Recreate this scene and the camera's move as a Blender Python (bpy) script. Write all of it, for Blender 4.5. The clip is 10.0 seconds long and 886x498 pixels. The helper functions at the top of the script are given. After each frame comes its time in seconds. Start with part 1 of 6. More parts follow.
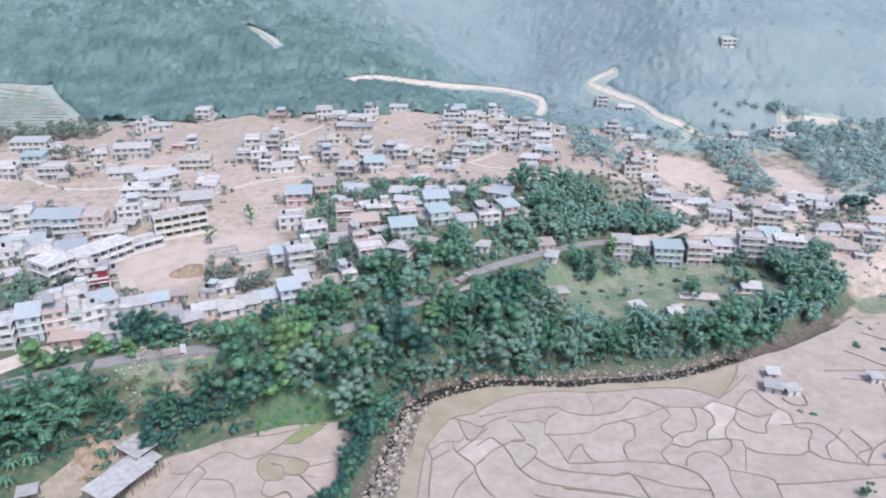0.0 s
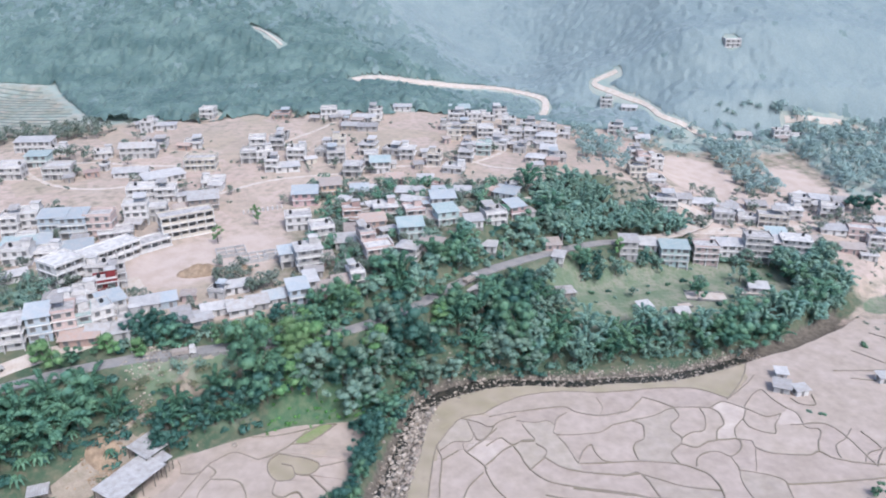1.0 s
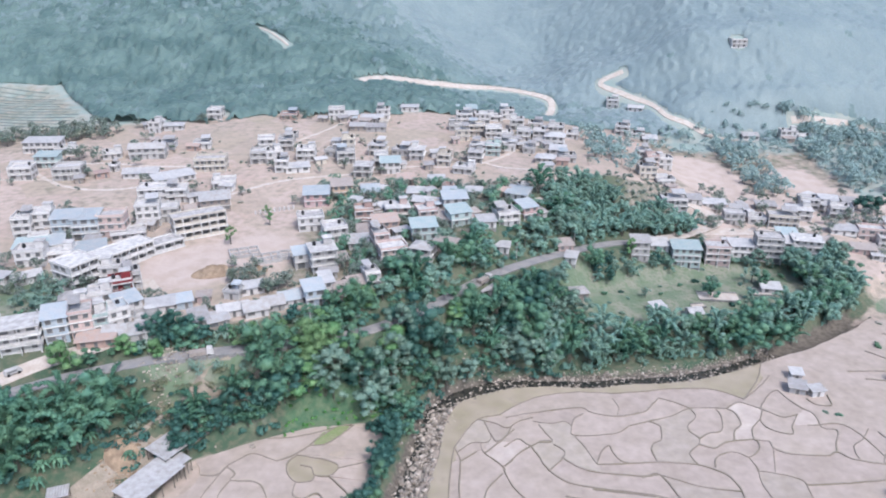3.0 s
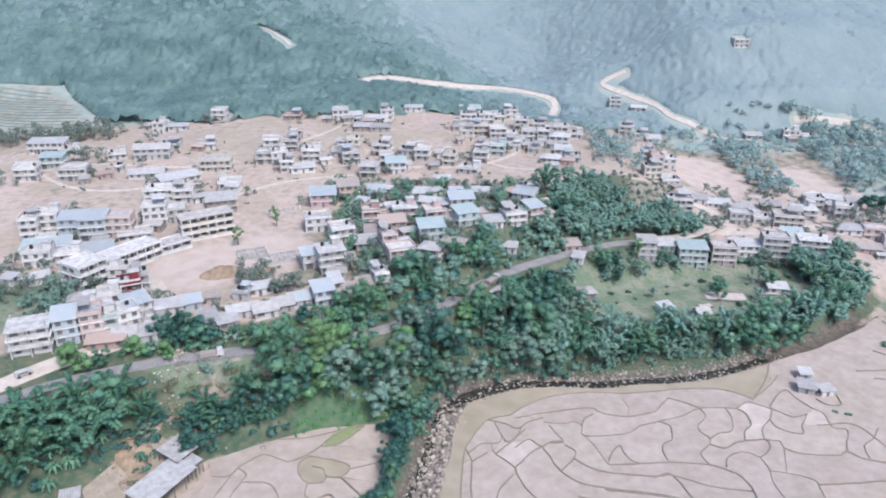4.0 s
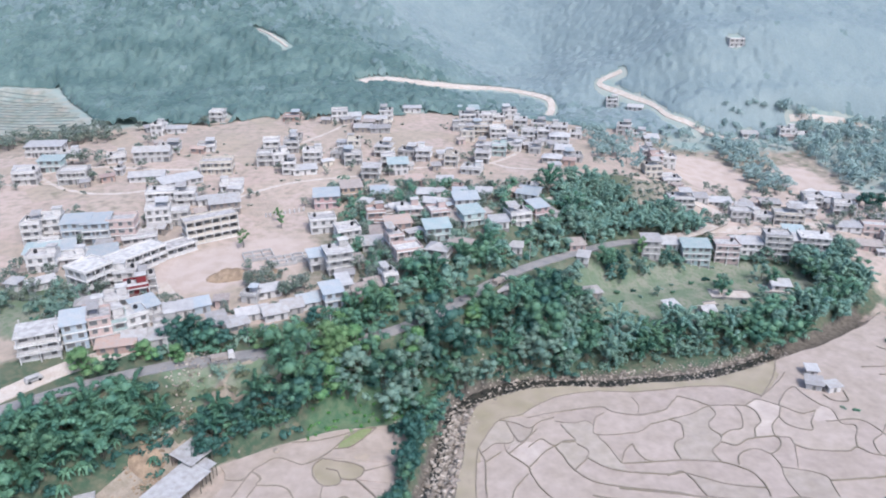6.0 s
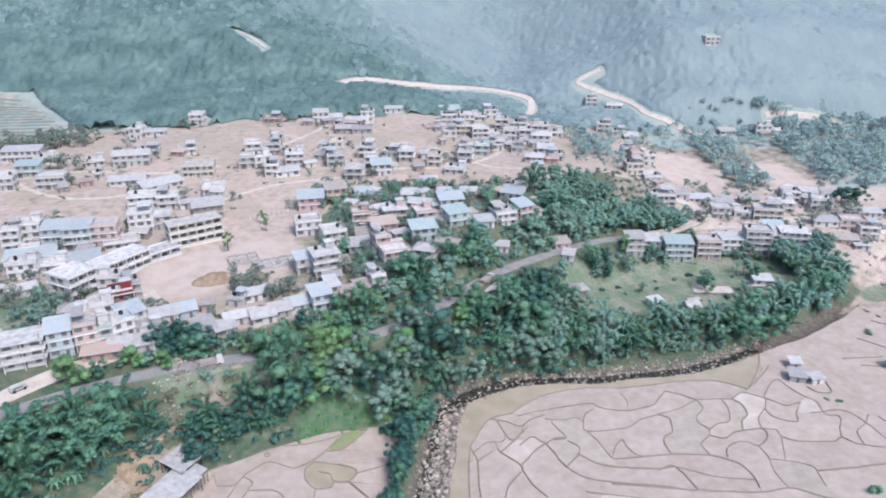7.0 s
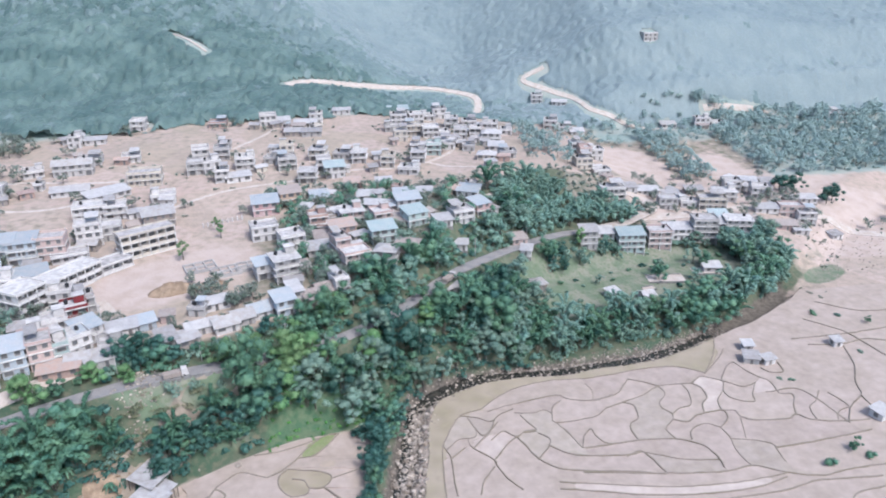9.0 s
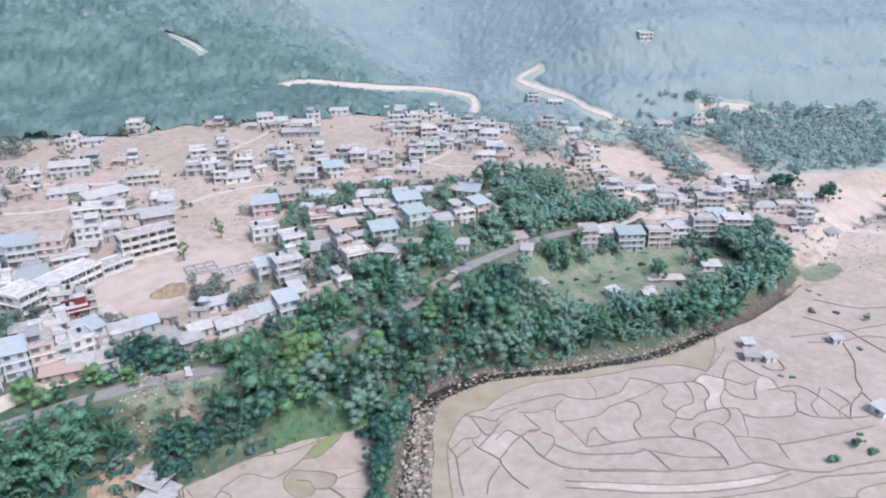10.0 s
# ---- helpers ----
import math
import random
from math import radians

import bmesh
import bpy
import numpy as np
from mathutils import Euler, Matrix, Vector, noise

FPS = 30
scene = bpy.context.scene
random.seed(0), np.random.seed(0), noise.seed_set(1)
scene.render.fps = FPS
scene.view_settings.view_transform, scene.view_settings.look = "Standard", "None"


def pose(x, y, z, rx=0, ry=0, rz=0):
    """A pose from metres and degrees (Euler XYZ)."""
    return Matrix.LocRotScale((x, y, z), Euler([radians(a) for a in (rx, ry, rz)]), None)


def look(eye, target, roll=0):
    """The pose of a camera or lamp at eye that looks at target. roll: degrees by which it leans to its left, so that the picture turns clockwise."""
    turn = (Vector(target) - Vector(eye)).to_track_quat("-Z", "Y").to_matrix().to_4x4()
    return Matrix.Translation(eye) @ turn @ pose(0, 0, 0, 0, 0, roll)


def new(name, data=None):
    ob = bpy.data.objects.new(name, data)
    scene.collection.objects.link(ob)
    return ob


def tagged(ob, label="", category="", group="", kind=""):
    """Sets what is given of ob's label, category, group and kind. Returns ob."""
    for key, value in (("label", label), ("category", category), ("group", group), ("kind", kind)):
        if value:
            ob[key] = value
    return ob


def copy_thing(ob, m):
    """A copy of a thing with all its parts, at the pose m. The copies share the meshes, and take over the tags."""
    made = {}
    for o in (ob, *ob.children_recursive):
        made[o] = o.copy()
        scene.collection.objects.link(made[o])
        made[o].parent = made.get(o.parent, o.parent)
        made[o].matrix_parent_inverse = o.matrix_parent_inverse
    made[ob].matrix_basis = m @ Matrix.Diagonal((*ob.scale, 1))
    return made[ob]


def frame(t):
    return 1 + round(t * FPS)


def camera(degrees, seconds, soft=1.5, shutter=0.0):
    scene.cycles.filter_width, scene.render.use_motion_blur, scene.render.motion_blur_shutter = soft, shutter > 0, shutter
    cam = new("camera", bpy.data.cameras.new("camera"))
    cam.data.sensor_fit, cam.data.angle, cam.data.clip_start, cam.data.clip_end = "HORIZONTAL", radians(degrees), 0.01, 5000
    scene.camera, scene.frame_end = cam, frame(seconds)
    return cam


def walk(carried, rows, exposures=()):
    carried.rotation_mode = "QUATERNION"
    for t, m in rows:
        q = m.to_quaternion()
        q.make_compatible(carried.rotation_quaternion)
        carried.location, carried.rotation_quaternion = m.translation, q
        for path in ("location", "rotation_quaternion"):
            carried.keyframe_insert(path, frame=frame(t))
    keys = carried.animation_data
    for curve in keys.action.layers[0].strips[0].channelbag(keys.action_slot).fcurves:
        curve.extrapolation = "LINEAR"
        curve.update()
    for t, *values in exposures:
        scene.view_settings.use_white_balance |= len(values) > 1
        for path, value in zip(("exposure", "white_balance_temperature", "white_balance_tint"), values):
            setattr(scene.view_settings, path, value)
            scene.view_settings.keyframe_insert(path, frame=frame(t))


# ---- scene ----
cam = camera(64.0, 10.0, soft=1.95)
METRES, EYE, TILT, LEAN, TURN = 30.0, 125.0, -23.0, 0.0, 0.0
ROWS = [
    (0.0, 0.0, 0.0, 0.0, 0.0, 0.0, -0.0),
    (0.5, -0.0586, 0.0028, 0.0, -0.05, -0.01, -0.01),
    (1.0, -0.1015, 0.0046, -0.001, -0.09, 0.0, -0.01),
    (1.5, -0.1439, 0.0061, 0.0006, -0.12, 0.01, -0.01),
    (2.0, -0.1858, 0.0077, 0.0013, -0.14, 0.01, -0.01),
    (2.5, -0.2315, 0.0095, 0.0034, -0.19, 0.01, -0.0),
    (4.0, -0.4031, 0.0181, 0.0108, -0.4, 0.01, 0.11),
    (4.5, -0.4593, 0.0195, 0.0123, -0.57, 0.02, 0.22),
    (5.0, -0.5076, 0.0207, 0.0138, -0.7, 0.03, 0.32),
    (5.5, -0.5571, 0.0224, 0.0137, -0.83, 0.04, 0.4),
    (7.0, -0.7017, 0.0216, 0.0175, -2.98, 0.01, 1.52),
    (7.5, -0.7516, 0.0207, 0.0185, -4.16, -0.03, 2.11),
    (8.0, -0.8014, 0.0196, 0.0202, -5.33, -0.08, 2.69),
    (8.5, -0.8511, 0.0196, 0.0221, -6.49, -0.15, 3.27),
    (9.0, -0.9004, 0.0211, 0.0238, -7.52, -0.22, 3.77),
    (9.5, -0.9486, 0.0257, 0.026, -8.01, -0.25, 4.0),
    (10.0, -0.9982, 0.0316, 0.0279, -8.07, -0.25, 4.02),
]
EXPOSURES = ((0.0, 1.09, 5960, 10), (10.0, 1.09, 5960, 10))
walk(cam, [(t, pose(0, 0, EYE, TILT, LEAN, TURN) @ pose(METRES * x, METRES * y, METRES * z, 90 + pitch, roll, yaw)) for t, x, y, z, yaw, pitch, roll in ROWS], EXPOSURES)

# ---- light: a bright hazy sky and a veiled sun ----
SUN_UP, SUN_ROUND = 54.0, 145.0
world = bpy.data.worlds.new("world")
scene.world = world
world.use_nodes = True
wn = world.node_tree.nodes
sky = wn.new("ShaderNodeTexSky")
sky.sky_type, sky.sun_disc = "NISHITA", False
sky.sun_elevation, sky.sun_rotation = radians(SUN_UP), radians(SUN_ROUND)
sky.air_density, sky.dust_density, sky.ozone_density = 1.0, 2.5, 1.0
wn["Background"].inputs["Strength"].default_value = 0.14
world.node_tree.links.new(sky.outputs["Color"], wn["Background"].inputs["Color"])
sun = new("sun", bpy.data.lights.new("sun", "SUN"))
sun.data.energy, sun.data.angle, sun.data.color = 1.6, radians(18), (1.0, 0.97, 0.94)
sun.matrix_world = look((0, 0, 400), (-math.sin(radians(SUN_ROUND)) * 100, -math.cos(radians(SUN_ROUND)) * 100, 400 - 100 * math.tan(radians(SUN_UP))))


# ---- materials ----
def mat(name, colour, rough=0.8, second=None, size=3.0, fine=0.4, bump=0.15, spread=0.0, metal=0.0, spec=0.3, island=0.0, ribs=0.0, stain=0.35, depth=0.77):
    """A weathered surface: two colours by coarse noise, fine grain, stains, relief; spread varies it from thing to thing, island from leaf to leaf."""
    m = bpy.data.materials.new(name)
    m.use_nodes = True
    n, l = m.node_tree.nodes, m.node_tree.links
    b = n["Principled BSDF"]
    b.inputs["Roughness"].default_value, b.inputs["Metallic"].default_value = rough, metal
    b.inputs["Specular IOR Level"].default_value = spec
    geo = n.new("ShaderNodeNewGeometry")
    coarse, grain = n.new("ShaderNodeTexNoise"), n.new("ShaderNodeTexNoise")
    for tex, s, detail in ((coarse, size, 5), (grain, fine, 3)):
        tex.inputs["Scale"].default_value, tex.inputs["Detail"].default_value = 1.0 / s, detail
        l.new(geo.outputs["Position"], tex.inputs["Vector"])
    ramp = n.new("ShaderNodeMapRange")
    ramp.inputs["From Min"].default_value, ramp.inputs["From Max"].default_value = 0.38, 0.64
    l.new(coarse.outputs["Fac"], ramp.inputs["Value"])
    mix = n.new("ShaderNodeMix")
    mix.data_type = "RGBA"
    second = second or tuple(c * (1 - stain) for c in colour)
    colour, second = (tuple(c * depth for c in v) for v in (colour, second))
    mix.inputs["A"].default_value, mix.inputs["B"].default_value = (*colour, 1), (*second, 1)
    l.new(ramp.outputs["Result"], mix.inputs["Factor"])
    hsv = n.new("ShaderNodeHueSaturation")
    l.new(mix.outputs["Result"], hsv.inputs["Color"])
    value = n.new("ShaderNodeMath")
    value.operation = "MULTIPLY_ADD"
    l.new(grain.outputs["Fac"], value.inputs[0])
    value.inputs[1].default_value, value.inputs[2].default_value = 0.5, 0.75
    last = value
    for amount, node, out in ((spread, "ShaderNodeObjectInfo", "Random"), (island, "ShaderNodeNewGeometry", "Random Per Island")):
        if amount:
            source, add = n.new(node), n.new("ShaderNodeMath")
            add.operation = "MULTIPLY_ADD"
            l.new(source.outputs[out], add.inputs[0])
            add.inputs[1].default_value = amount
            shift = n.new("ShaderNodeMath")
            shift.operation = "SUBTRACT"
            l.new(last.outputs[0], shift.inputs[0])
            shift.inputs[1].default_value = amount / 2
            l.new(shift.outputs[0], add.inputs[2])
            last = add
            if node == "ShaderNodeObjectInfo":
                hue = n.new("ShaderNodeMapRange")
                hue.inputs["To Min"].default_value, hue.inputs["To Max"].default_value = 0.5 - 0.03 * amount, 0.5 + 0.03 * amount
                l.new(source.outputs[out], hue.inputs["Value"])
                l.new(hue.outputs["Result"], hsv.inputs["Hue"])
    l.new(last.outputs[0], hsv.inputs["Value"])
    l.new(hsv.outputs["Color"], b.inputs["Base Color"])
    relief = n.new("ShaderNodeBump")
    relief.inputs["Strength"].default_value, relief.inputs["Distance"].default_value = bump, 0.3
    l.new(grain.outputs["Fac"], relief.inputs["Height"])
    if ribs:
        coord, wave = n.new("ShaderNodeTexCoord"), n.new("ShaderNodeTexWave")
        wave.inputs["Scale"].default_value = ribs
        l.new(coord.outputs["Object"], wave.inputs["Vector"])
        l.new(wave.outputs["Fac"], relief.inputs["Height"])
        relief.inputs["Distance"].default_value = 0.08
    l.new(relief.outputs["Normal"], b.inputs["Normal"])
    return m


def leafy(name, a, b, far=0.0, island=0.16, size=4.0, depth=0.77, spread=0.35):
    m = mat(name, a, 0.55, b, size=size, fine=0.8, bump=0.0, spread=spread, island=island, spec=0.25, depth=depth)
    p = m.node_tree.nodes["Principled BSDF"]
    # far: added sheen lifts the leaves in place of haze
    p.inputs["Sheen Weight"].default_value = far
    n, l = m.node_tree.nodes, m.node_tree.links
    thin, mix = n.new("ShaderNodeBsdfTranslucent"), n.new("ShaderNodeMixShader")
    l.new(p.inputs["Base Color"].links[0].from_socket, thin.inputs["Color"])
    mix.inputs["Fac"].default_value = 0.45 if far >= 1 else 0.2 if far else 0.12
    l.new(p.outputs["BSDF"], mix.inputs[1])
    l.new(thin.outputs["BSDF"], mix.inputs[2])
    l.new(mix.outputs["Shader"], n["Material Output"].inputs["Surface"])
    return m


def dusty(c, share=0.32):
    """A paint under pale dust, paled further to put the town's haze into it."""
    return tuple(v * (1 - share) + d * share for v, d in zip(c, (0.52, 0.49, 0.46)))


# the blend pulls paints and roofs together, haze standing in their colours
WALL = {
    "w": mat("white_plaster", dusty((0.74, 0.71, 0.70)), 0.85, dusty((0.58, 0.55, 0.54)), 2.2, spread=0.18),
    "c": mat("cream_plaster", dusty((0.66, 0.58, 0.47)), 0.85, dusty((0.52, 0.45, 0.38)), 2.2, spread=0.18),
    "p": mat("pink_plaster", dusty((0.62, 0.42, 0.38)), 0.85, dusty((0.5, 0.36, 0.33)), 2.2, spread=0.2),
    "b": mat("pale_blue_plaster", dusty((0.42, 0.53, 0.62)), 0.85, dusty((0.4, 0.46, 0.52)), 2.2, spread=0.2),
    "t": mat("mint_plaster", dusty((0.40, 0.56, 0.54)), 0.85, dusty((0.38, 0.48, 0.47)), 2.2, spread=0.2),
    "y": mat("bare_concrete", dusty((0.46, 0.44, 0.43)), 0.9, dusty((0.34, 0.33, 0.33)), 1.8, spread=0.25),
    "r": mat("brick_red_wall", dusty((0.42, 0.22, 0.17)), 0.9, dusty((0.32, 0.18, 0.15)), 1.5, spread=0.2),
    "q": mat("rose_plaster", dusty((0.45, 0.20, 0.22)), 0.85, dusty((0.55, 0.4, 0.4)), 3.0, spread=0.2),
    "o": mat("orange_plaster", dusty((0.58, 0.33, 0.20)), 0.85, dusty((0.5, 0.33, 0.25)), 2.2, spread=0.2),
    "d": mat("maroon_cladding", (0.22, 0.03, 0.035), 0.6, (0.17, 0.03, 0.035), 2.2),
    "n": mat("brown_boarding", dusty((0.30, 0.23, 0.19)), 0.9, dusty((0.22, 0.17, 0.14)), 1.4, spread=0.2),
}
TIN = {
    "w": mat("pale_tin", dusty((0.62, 0.59, 0.58)), 0.5, dusty((0.5, 0.47, 0.46)), 2.0, metal=0.2, spread=0.2, ribs=1.6, bump=0.5),
    "y": mat("grey_tin", dusty((0.42, 0.40, 0.40)), 0.6, dusty((0.33, 0.29, 0.27)), 1.6, metal=0.15, spread=0.3, ribs=1.6, bump=0.5),
    "b": mat("blue_tin", dusty((0.36, 0.43, 0.48)), 0.55, dusty((0.44, 0.46, 0.48)), 2.4, metal=0.1, spread=0.2, ribs=1.6, bump=0.5),
    "t": mat("teal_tin", dusty((0.31, 0.44, 0.45)), 0.55, dusty((0.40, 0.48, 0.48)), 2.4, metal=0.1, spread=0.2, ribs=1.6, bump=0.5),
    "r": mat("rusty_tin", dusty((0.40, 0.22, 0.17)), 0.8, dusty((0.34, 0.25, 0.22)), 1.2, spread=0.3, ribs=1.6, bump=0.5),
    "n": mat("brown_tin", dusty((0.30, 0.22, 0.19)), 0.8, dusty((0.36, 0.3, 0.27)), 1.2, spread=0.3, ribs=1.6, bump=0.5),
}
SHEDTIN = mat("weathered_shed_tin", (0.52, 0.50, 0.50), 0.55, (0.40, 0.375, 0.36), 1.6, metal=0.15, spread=0.2, ribs=1.6, bump=0.5)
CONCRETE = mat("roof_concrete", (0.56, 0.53, 0.51), 0.9, (0.38, 0.36, 0.35), 1.6, spread=0.3, stain=0.4)
SLAB = mat("painted_slab_edge", (0.66, 0.63, 0.61), 0.85, (0.5, 0.48, 0.46), 1.5, spread=0.2)
FRAME = mat("window_frame_paint", (0.45, 0.40, 0.36), 0.7, bump=0.05, spread=0.3)
# base grey of the glass raised, haze over the windows put into it
PANE = mat("dark_glass", (0.17, 0.17, 0.175), 0.3, bump=0.0, spec=0.6, stain=0.2)
TANK = mat("black_plastic", (0.03, 0.03, 0.035), 0.45, bump=0.0)
STEEL = mat("galvanised_pipe", (0.35, 0.35, 0.36), 0.5, metal=0.6, bump=0.0)
ASPHALT = mat("dusty_asphalt", (0.24, 0.23, 0.23), 0.9, (0.31, 0.285, 0.27), 3.5, 0.5)
DIRT = mat("pale_dirt_track", (0.55, 0.48, 0.43), 0.95, (0.48, 0.40, 0.34), 3.0, 0.5)
KERB = mat("roadside_wall", (0.29, 0.28, 0.27), 0.9, size=1.5)
MUD = mat("dry_paddy_mud", (0.43, 0.352, 0.305), 0.9, (0.385, 0.315, 0.265), 9.0, 2.5, spread=0.11, bump=0.15)
MUDPALE = mat("bleached_paddy_mud", (0.52, 0.44, 0.39), 0.9, (0.47, 0.39, 0.34), 8.0, 2.5, spread=0.06, bump=0.15)
MUDGREY = mat("weedy_paddy_mud", (0.405, 0.34, 0.292), 0.9, (0.372, 0.312, 0.258), 4.0, 2.5, spread=0.1, bump=0.15)
MUDWET = mat("damp_paddy_mud", (0.375, 0.31, 0.235), 0.75, (0.305, 0.258, 0.18), 5.0, 2.5, spread=0.12, bump=0.15)
BUND = mat("paddy_bund", (0.28, 0.235, 0.195), 0.95, (0.24, 0.205, 0.155), 7.0, 0.5, bump=0.4)
GREENPLOT = mat("young_rice", (0.24, 0.30, 0.13), 0.85, (0.31, 0.31, 0.18), 3.0, 0.4, bump=0.5, spread=0.3)
TERRACE = mat("terrace_bank_grass", (0.17, 0.215, 0.19), 0.95, (0.23, 0.255, 0.225), 4.0)
STONE = mat("river_stone", (0.44, 0.38, 0.325), 0.85, (0.22, 0.18, 0.145), 1.6, 0.4, island=0.75)
WATER = mat("dark_river_water", (0.03, 0.032, 0.03), 0.12, (0.06, 0.055, 0.045), 3.0, 0.5, bump=0.35, spec=0.5)
BARK = mat("bark", (0.13, 0.11, 0.09), 0.95, (0.2, 0.18, 0.15), 0.8, 0.2, bump=0.5)
BROWN = mat("brown_earth", (0.34, 0.285, 0.23), 0.95, (0.27, 0.225, 0.175), 2.5, 0.5, bump=0.4)
EARTH = mat("ochre_earth", (0.36, 0.265, 0.185), 0.95, (0.23, 0.165, 0.115), 2.0, 0.4, bump=0.5)
LEAF = {
    "deep": leafy("deep_green_leaves", (0.032, 0.098, 0.082), (0.075, 0.165, 0.128)),
    "mid": leafy("green_leaves", (0.082, 0.19, 0.13), (0.145, 0.27, 0.16)),
    "bright": leafy("bright_green_leaves", (0.12, 0.245, 0.10), (0.20, 0.325, 0.15)),
    "olive": leafy("grey_green_leaves", (0.145, 0.245, 0.20), (0.22, 0.32, 0.245)),
    "bamboo": leafy("bamboo_leaves", (0.05, 0.14, 0.10), (0.115, 0.235, 0.145)),
    # soft: lighter leaves for the farther banks, with haze in the colour
    "soft": leafy("hazed_green_leaves", (0.16, 0.30, 0.25), (0.255, 0.395, 0.30), 0.1),
    # town foliage: dust, and haze lightened into the same colour
    "dusty": leafy("dusty_hazed_leaves", (0.115, 0.165, 0.125), (0.165, 0.195, 0.15), 0.5, 0.5, spread=0.0),
    "scrub": leafy("dry_scrub_leaves", (0.15, 0.17, 0.10), (0.23, 0.235, 0.145), 0.1, 0.4, spread=0.0),
    "fresh": leafy("fresh_bank_grass", (0.08, 0.26, 0.055), (0.13, 0.30, 0.08), spread=0.0),
    # side valley foliage, lightened so that its colour carries the haze
    "haze": leafy("hazed_valley_leaves", (0.20, 0.285, 0.275), (0.26, 0.345, 0.32), 0.1, 0.05, 12.0, 1.0, 0.0),
    # hill, slope, far: distance haze put into the colour, step by step paler
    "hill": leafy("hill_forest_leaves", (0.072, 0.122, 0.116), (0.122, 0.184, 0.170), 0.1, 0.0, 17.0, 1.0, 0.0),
    "slope": leafy("hazed_slope_leaves", (0.128, 0.182, 0.184), (0.160, 0.218, 0.214), 0.1, 0.0, 17.0, 1.0, 0.0),
    "far": leafy("hazed_far_leaves", (0.182, 0.232, 0.242), (0.212, 0.262, 0.266), 0.1, 0.0, 17.0, 1.0, 0.0),
}


def ground_material():
    m = bpy.data.materials.new("valley_ground")
    m.use_nodes = True
    n, l = m.node_tree.nodes, m.node_tree.links
    b = n["Principled BSDF"]
    b.inputs["Roughness"].default_value, b.inputs["Specular IOR Level"].default_value = 0.95, 0.1
    geo = n.new("ShaderNodeNewGeometry")

    def noise_at(size, detail=5):
        tex = n.new("ShaderNodeTexNoise")
        tex.inputs["Scale"].default_value, tex.inputs["Detail"].default_value = 1 / size, detail
        l.new(geo.outputs["Position"], tex.inputs["Vector"])
        return tex.outputs["Fac"]

    def blend(fac, a, bb):
        mix = n.new("ShaderNodeMix")
        mix.data_type = "RGBA"
        for key, v in (("Factor", fac), ("A", a), ("B", bb)):
            if isinstance(v, tuple):
                mix.inputs[key].default_value = (*v, 1)
            else:
                l.new(v, mix.inputs[key])
        return mix.outputs["Result"]

    def sharpen(v, lo, hi):
        r = n.new("ShaderNodeMapRange")
        r.inputs["From Min"].default_value, r.inputs["From Max"].default_value = lo, hi
        l.new(v, r.inputs["Value"])
        return r.outputs["Result"]

    def mask(name, wobble):
        a = n.new("ShaderNodeAttribute")
        a.attribute_name = name
        add = n.new("ShaderNodeMath")
        add.operation = "MULTIPLY_ADD"
        l.new(wobble, add.inputs[0])
        add.inputs[1].default_value = 0.9
        l.new(a.outputs["Fac"], add.inputs[2])
        return sharpen(add.outputs[0], 0.75, 1.15)

    soil = blend(sharpen(noise_at(22), 0.4, 0.62), (0.48, 0.37, 0.32), (0.42, 0.34, 0.29))
    plots = n.new("ShaderNodeTexVoronoi")
    plots.inputs["Scale"].default_value = 1 / 19
    l.new(geo.outputs["Position"], plots.inputs["Vector"])
    sep = n.new("ShaderNodeSeparateColor")
    l.new(plots.outputs["Color"], sep.inputs["Color"])
    soil = blend(sharpen(sep.outputs["Red"], 0.1, 2.2), soil, (0.36, 0.32, 0.22))
    soil = blend(sharpen(sep.outputs["Green"], 0.3, 1.8), soil, (0.56, 0.45, 0.40))
    soil = blend(sharpen(noise_at(3.0), 0.42, 0.75), soil, (0.33, 0.28, 0.23))
    grass = blend(sharpen(noise_at(9), 0.4, 0.6), (0.065, 0.105, 0.068), (0.115, 0.135, 0.092))
    grass = blend(sharpen(noise_at(2.0), 0.45, 0.7), grass, (0.165, 0.155, 0.108))
    # floor of the far woods, its grey-green paled to hold distance haze
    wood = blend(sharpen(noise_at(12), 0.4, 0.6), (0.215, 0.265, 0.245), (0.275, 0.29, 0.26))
    pale = blend(sharpen(noise_at(6), 0.4, 0.65), (0.52, 0.425, 0.375), (0.46, 0.37, 0.315))
    gravel = blend(sharpen(noise_at(1.6), 0.4, 0.65), (0.17, 0.145, 0.12), (0.10, 0.088, 0.075))
    c = blend(mask("grass", noise_at(5)), soil, grass)
    meadow = blend(sharpen(noise_at(7), 0.4, 0.62), (0.15, 0.195, 0.13), (0.25, 0.25, 0.195))
    meadow = blend(sharpen(noise_at(1.5), 0.5, 0.72), meadow, (0.13, 0.175, 0.10))
    c = blend(mask("meadow", noise_at(6)), c, meadow)
    c = blend(mask("lush", noise_at(3)), c, blend(sharpen(noise_at(2), 0.4, 0.6), (0.075, 0.14, 0.08), (0.13, 0.175, 0.105)))
    c = blend(mask("pale", noise_at(7)), c, pale)
    c = blend(mask("gravel", noise_at(3)), c, gravel)
    # evenly darkens all ground except the far woods, which stay haze-pale
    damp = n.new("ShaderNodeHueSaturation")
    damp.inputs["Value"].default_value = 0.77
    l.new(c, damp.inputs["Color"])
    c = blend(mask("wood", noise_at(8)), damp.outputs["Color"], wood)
    l.new(c, b.inputs["Base Color"])
    relief = n.new("ShaderNodeBump")
    relief.inputs["Strength"].default_value, relief.inputs["Distance"].default_value = 0.5, 0.6
    l.new(noise_at(1.2), relief.inputs["Height"])
    l.new(relief.outputs["Normal"], b.inputs["Normal"])
    return m


GROUND = ground_material()

